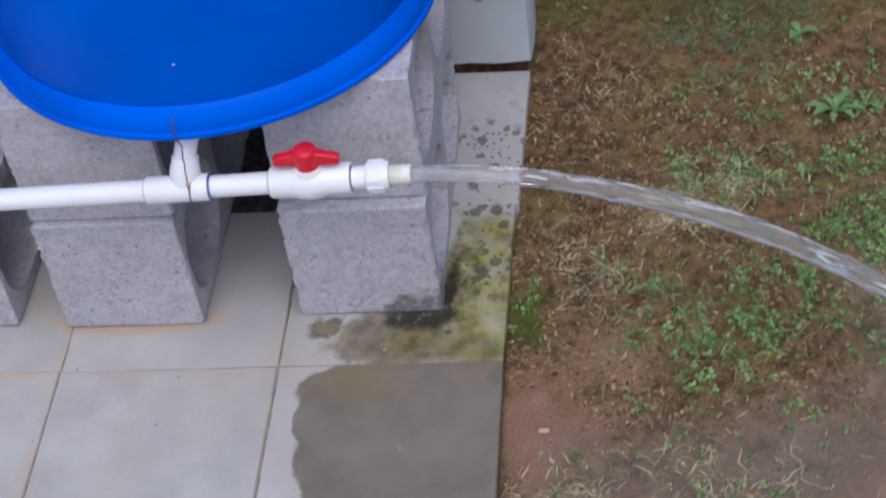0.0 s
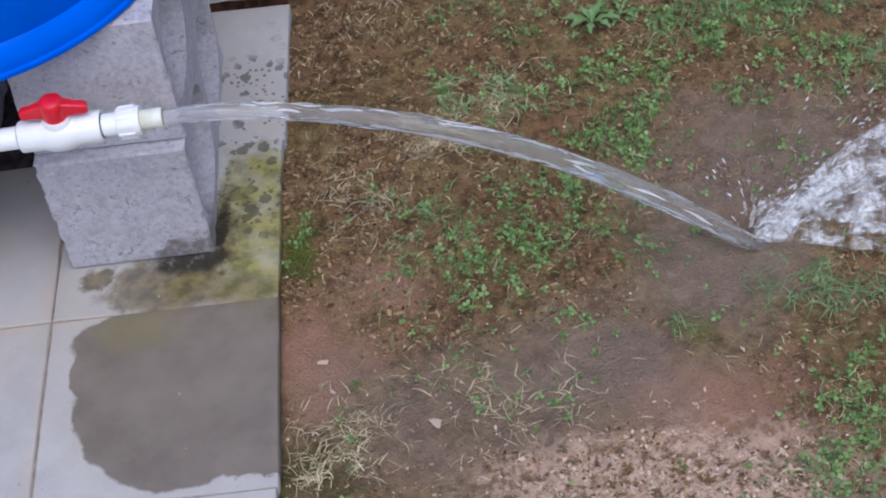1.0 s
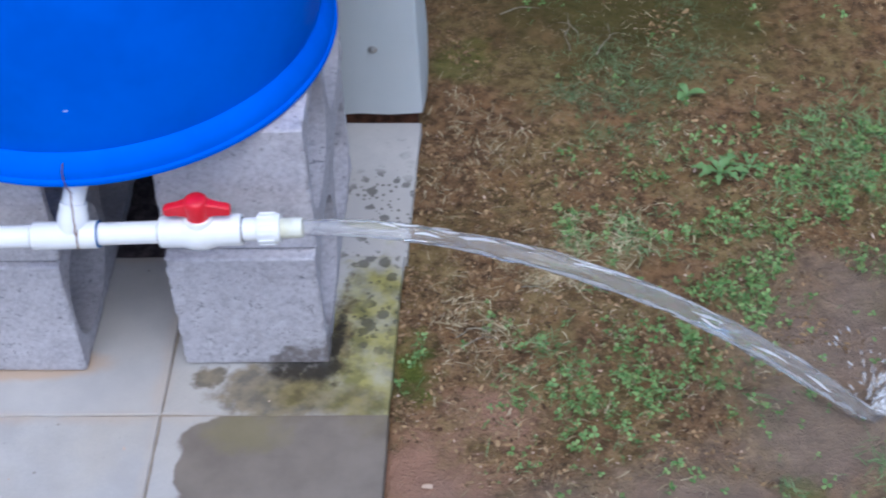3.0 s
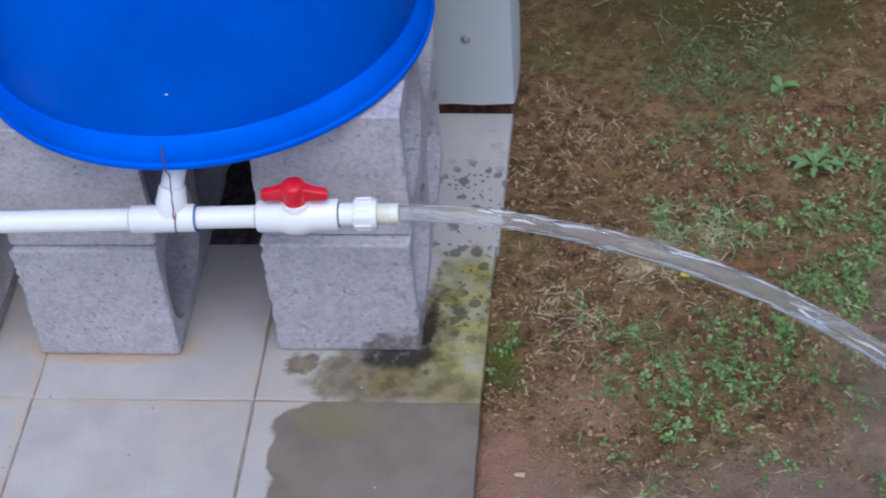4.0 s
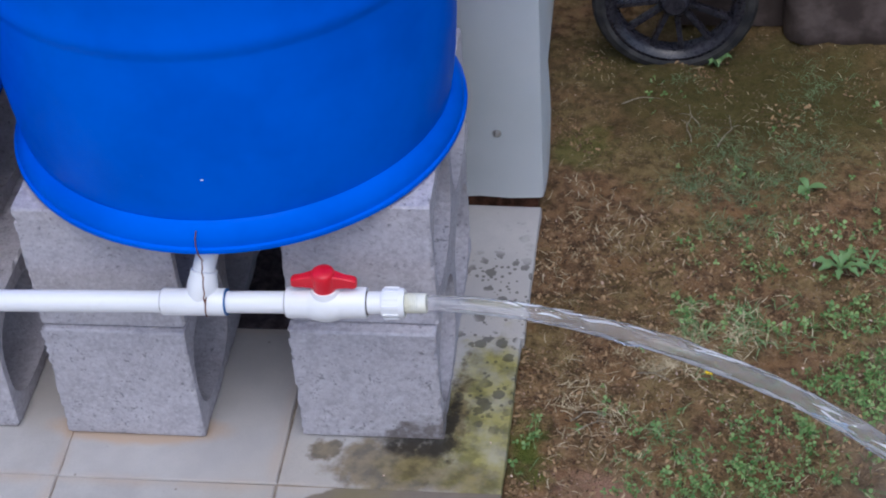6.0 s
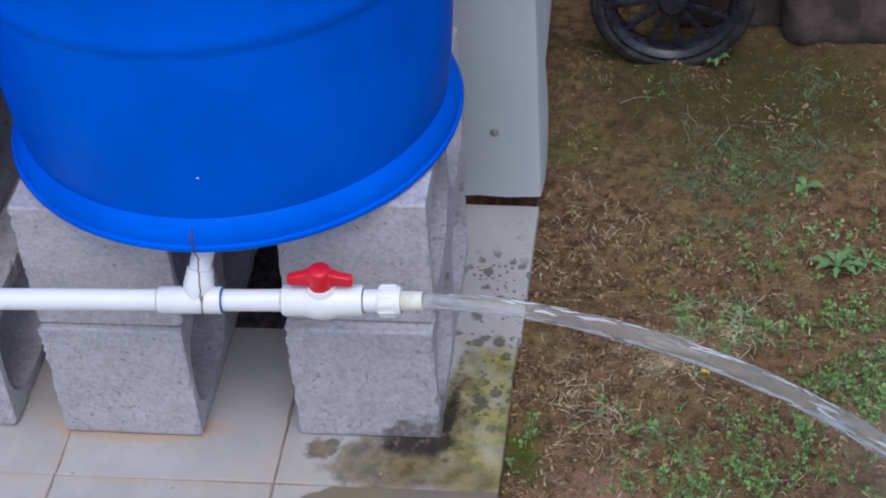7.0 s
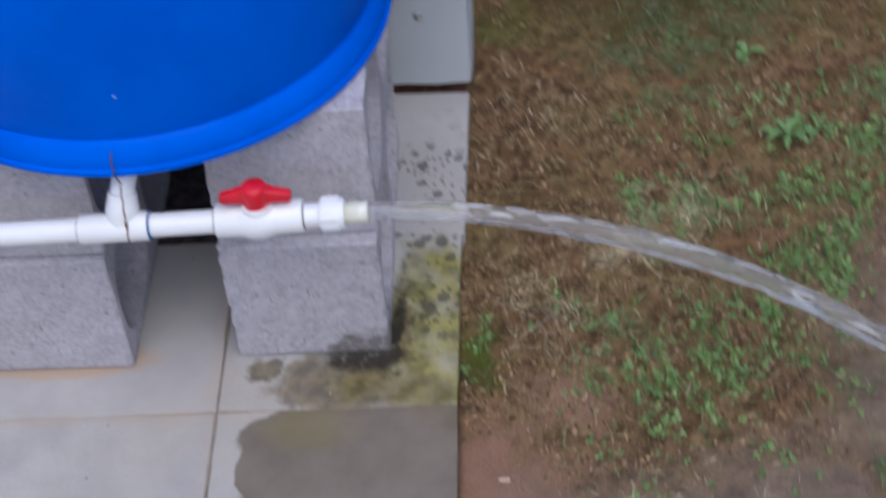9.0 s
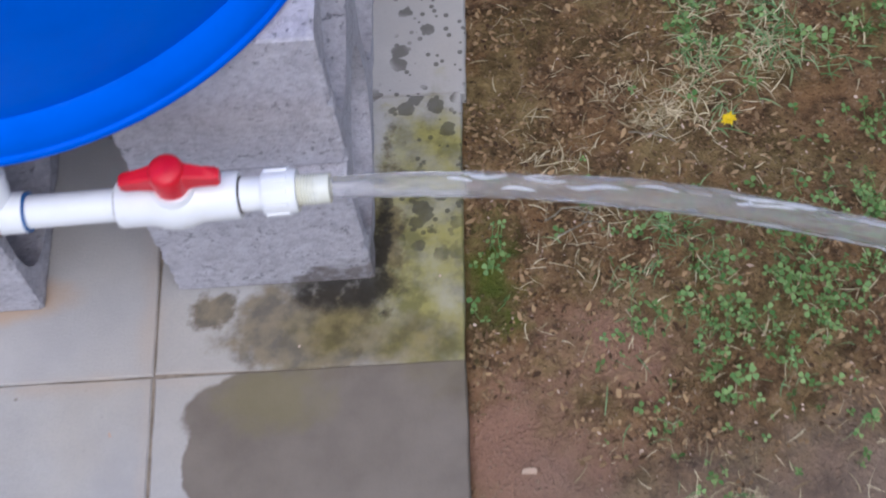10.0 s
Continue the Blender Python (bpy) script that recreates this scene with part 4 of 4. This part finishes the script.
def build_small_plants():
    rnd = random.Random(21)
    bag = Bag()
    for x, y in scatter(rnd, CLOVER_PATCHES, 135):
        clover_leaf(bag, rnd, x, y)
    for x, y in scatter(rnd, CLOVER_SPARSE, 50):
        clover_leaf(bag, rnd, x, y, 0.012)
    for x, y in scatter(rnd, EDGE_CLOVER, 60):
        clover_leaf(bag, rnd, x, y, 0.03)
    for _ in range(700):
        x, y = rnd.uniform(0.3, 1.25), rnd.uniform(-0.55, 0.9)
        if noise.noise(Vector((x, y, 3)) * 7) > 0.05 and (x > 0.45 or y < -0.1):
            clover_leaf(bag, rnd, x, y, 0.008)
    bag.link("clover", CLOVER, "small green clover growing in patches on soil", "clover")

    bag = Bag()
    for x, y in scatter(rnd, GRASS_PATCHES[:7], 100):
        blade(bag, rnd, x, y, rnd.uniform(0.016, 0.042), rnd.uniform(0.0009, 0.0017), rnd.uniform(0.2, 0.8))
    for x, y in scatter(rnd, [(0.802, -0.203, 0.014), (0.806, -0.21, 0.012)], 1500):
        blade(bag, rnd, x, y, rnd.uniform(0.008, 0.022), rnd.uniform(0.0005, 0.0010), rnd.uniform(0.0, 0.7))
    for x, y in scatter(rnd, GRASS_PATCHES[7:], 230):
        blade(bag, rnd, x, y, rnd.uniform(0.012, 0.04), rnd.uniform(0.0006, 0.0013), rnd.uniform(0.1, 0.8))
    for x, y in scatter(rnd, CLOVER_SPARSE, 22):
        blade(bag, rnd, x, y, rnd.uniform(0.012, 0.04), rnd.uniform(0.0006, 0.0012), rnd.uniform(0.2, 0.9))
    for x, y in scatter(rnd, CLOVER_PATCHES, 26):
        blade(bag, rnd, x, y, rnd.uniform(0.008, 0.03), rnd.uniform(0.0005, 0.0012), rnd.uniform(0.1, 0.9))
    bag.link("grass", GRASS, "short green grass tufts among clover on soil", "grass")

    bag = Bag()
    for x, y in scatter(rnd, DULL_PATCHES, 520):
        blade(bag, rnd, x, y, rnd.uniform(0.007, 0.028), rnd.uniform(0.0003, 0.0008), rnd.uniform(0.0, 0.7))
    bag.link("fine_grass", DULL, "thin grey-green grass near the shed corner", "grass")

    bag = Bag()
    for x, y in scatter(rnd, STRAW_PATCHES, 95):
        blade(bag, rnd, x, y, rnd.uniform(0.006, 0.03), rnd.uniform(0.0004, 0.0012), rnd.uniform(0.6, 1.0))
    for x, y in scatter(rnd, STRAW_THICK, 480):
        blade(bag, rnd, x, y, rnd.uniform(0.008, 0.03), rnd.uniform(0.0004, 0.0010), rnd.uniform(0.4, 0.95))
    for x, y in scatter(rnd, GRASS_PATCHES[:7], 80):
        blade(bag, rnd, x, y, rnd.uniform(0.012, 0.036), rnd.uniform(0.0007, 0.0015), rnd.uniform(0.2, 0.9))
    for x, y in scatter(rnd, CLOVER_PATCHES + CLOVER_SPARSE, 26):
        blade(bag, rnd, x, y, rnd.uniform(0.008, 0.03), rnd.uniform(0.0004, 0.0011), rnd.uniform(0.2, 1.0))
    for _ in range(1500):
        x, y = rnd.uniform(0.285, 1.25), rnd.uniform(-0.55, 1.0)
        if noise.noise(Vector((x, y, 9)) * 9) > (0.3 if muddy(x, y) else -0.1):
            blade(bag, rnd, x, y, rnd.uniform(0.004, 0.024), rnd.uniform(0.0004, 0.0011), rnd.uniform(0.7, 1.0))
    bag.link("straw", STRAW, "dry pale grass stalks lying on the soil", "straw")

    bag = Bag()
    for _ in range(40000):
        x, y = 0.284 + 0.92 * rnd.random() ** 1.2, rnd.uniform(-0.55, 1.0)
        if noise.noise(Vector((x, y, 0)) * 8) > (0.35 if muddy(x, y) else 0.1 if y < -0.2 else -0.3 if y < 0.5 else 0.28):
            flake(bag, rnd, x, y, 0.0006 + 0.0026 * rnd.random() ** 2.6)
    bag.link("leaf_litter", LITTER, "brown dry leaf crumbs scattered over the soil", "leaf litter")

    bag = Bag()
    for _ in range(2200):
        x, y = rnd.uniform(0.285, 1.25), rnd.uniform(-0.57, 1.1)
        if not muddy(x, y) and (y < 0.5 or rnd.random() < 0.15):
            flake(bag, rnd, x, y, 0.0006 + 0.0018 * rnd.random() ** 2)
    for _ in range(2600):
        x, y = rnd.gauss(0.74, 0.12), rnd.gauss(-0.445, 0.05)
        if noise.noise(Vector((x, y, 2)) * 45) > -0.1:
            flake(bag, rnd, x, y, rnd.uniform(0.0006, 0.0028), 0.001)
    for x, y, size in ((0.334, -0.204, 0.0042), (0.47, -0.315, 0.0075), (0.345, -0.25, 0.003), (0.66, 0.02, 0.003)):
        flake(bag, rnd, x, y, size, 0.004)
    for x, y in ((0.155, -0.236), (0.167, -0.322), (0.257, -0.004), (0.12, -0.07), (-0.06, -0.15), (-0.2, -0.2)):
        flake(bag, rnd, x, y, 0.0016, 0.0008, 0.0)
    bag.link("pale_chips", PALE, "bleached pale chips scattered over the soil", "wood chips")


build_small_plants()


def leaf_bm(rnd, base, turn, long, wide, rise, lobes):
    """One broad leaf from base, seen from above as an oval or toothed blade."""
    bm, rows, n = bmesh.new(), [], 14
    d, e = Vector((math.cos(turn), math.sin(turn), 0)), Vector((-math.sin(turn), math.cos(turn), 0))
    for k in range(n + 1):
        u = k / n
        w = wide * (math.sin(math.pi * min(1, u * 0.93 + 0.07)) ** 0.8 if not lobes else (0.25 + 0.75 * u) * (1 - u ** 6) * (0.72 + 0.28 * math.cos(u * 6.28 * lobes)))
        w = max(w, 0.0006)
        c = base + d * long * u + Vector((0, 0, rise * (u - 0.8 * u * u) * 2))
        rows.append([bm.verts.new(c - e * w + Vector((0, 0, w * 0.35))), bm.verts.new(c), bm.verts.new(c + e * w + Vector((0, 0, w * 0.35)))])
    for p, q in zip(rows, rows[1:]):
        bm.faces.new((p[0], p[1], q[1], q[0]))
        bm.faces.new((p[1], p[2], q[2], q[1]))
    return bm


def rosette(name, x, y, label, category, leaves, long, wide, rise, lobes, seed):
    rnd = random.Random(seed)
    z = soil_height(x, y)
    t = thing(name, x, y, z, label, category)
    for k in range(leaves):
        turn = 6.283 * k / leaves + rnd.uniform(-0.3, 0.3)
        part("leaf", leaf_bm(rnd, Vector((x, y, z + 0.002)), turn, long * rnd.uniform(0.7, 1.1), wide * rnd.uniform(0.8, 1.1), rise * rnd.uniform(0.6, 1.3), lobes), WEED, t)
    return t


rosette("dandelion_plant", 0.745, 0.385, "green dandelion rosette with toothed leaves on soil", "weed", 8, 0.041, 0.0115, 0.026, 3, 1)
rosette("dandelion_plant", 0.79, 0.40, "smaller green dandelion rosette beside clover", "weed", 6, 0.035, 0.007, 0.014, 3, 7)
rosette("broadleaf_weed", 0.709, 0.58, "pale green weed with two broad oval leaves", "weed", 3, 0.032, 0.008, 0.01, 0, 3)
rosette("broadleaf_weed", 0.574, 0.915, "small sprout with pale oval leaves near the wheel", "weed", 5, 0.025, 0.006, 0.028, 0, 5)


def build_flower():
    x, y = 0.551, 0.157
    z = soil_height(x, y)
    t = thing("flower", x, y, z, "small yellow flower lying in the grass", "flower")
    part("stem", tube([(x - 0.014, y + 0.004, z + 0.001), (x - 0.006, y + 0.002, z + 0.008), (x, y, z + 0.012)], 0.0008, 6), WEED, t)
    rnd = random.Random(3)
    for k in range(14):
        bm = leaf_bm(rnd, Vector((x, y, z + 0.012)), 6.283 * k / 14 + rnd.uniform(-0.15, 0.15), rnd.uniform(0.006, 0.0095), 0.0016, 0.003, 0)
        part("petal", bm, YELLOW, t)


build_flower()


def build_twigs():
    rnd = random.Random(8)
    spots = [(0.411, 0.796, 0.2, 0.07), (0.53, 0.70, 1.9, 0.06), (0.57, 0.68, 1.0, 0.07), (0.545, 0.73, 2.4, 0.05), (0.36, 0.06, 0.1, 0.06), (0.37, 0.035, 0.3, 0.05), (0.45, 0.15, -0.4, 0.05), (0.40, -0.30, 0.5, 0.045)]
    for x, y, turn, long in spots:
        z = soil_height(x, y)
        t = thing("twig", x, y, z, "thin dry grey twig lying on the soil", "twig", "fallen twigs")
        pts = [Vector((x, y, z + 0.002)) + Vector((math.cos(turn) * long * u, math.sin(turn) * long * u, 0.012 * math.sin(3 * u))) + Vector((rnd.gauss(0, 0.0015), rnd.gauss(0, 0.0015), 0)) for u in (k / 6 for k in range(7))]
        part("stalk", tube(pts, lambda u: 0.0011 * (1.1 - 0.7 * u), 6), TWIG, t)
        a, b = pts[3], turn + rnd.choice((-0.7, 0.7))
        part("side_shoot", tube([a, a + Vector((math.cos(b), math.sin(b), 0.25)) * long * 0.2, a + Vector((math.cos(b), math.sin(b), 0.3)) * long * 0.4], 0.0006, 5), TWIG, t)


build_twigs()
build_pavement()
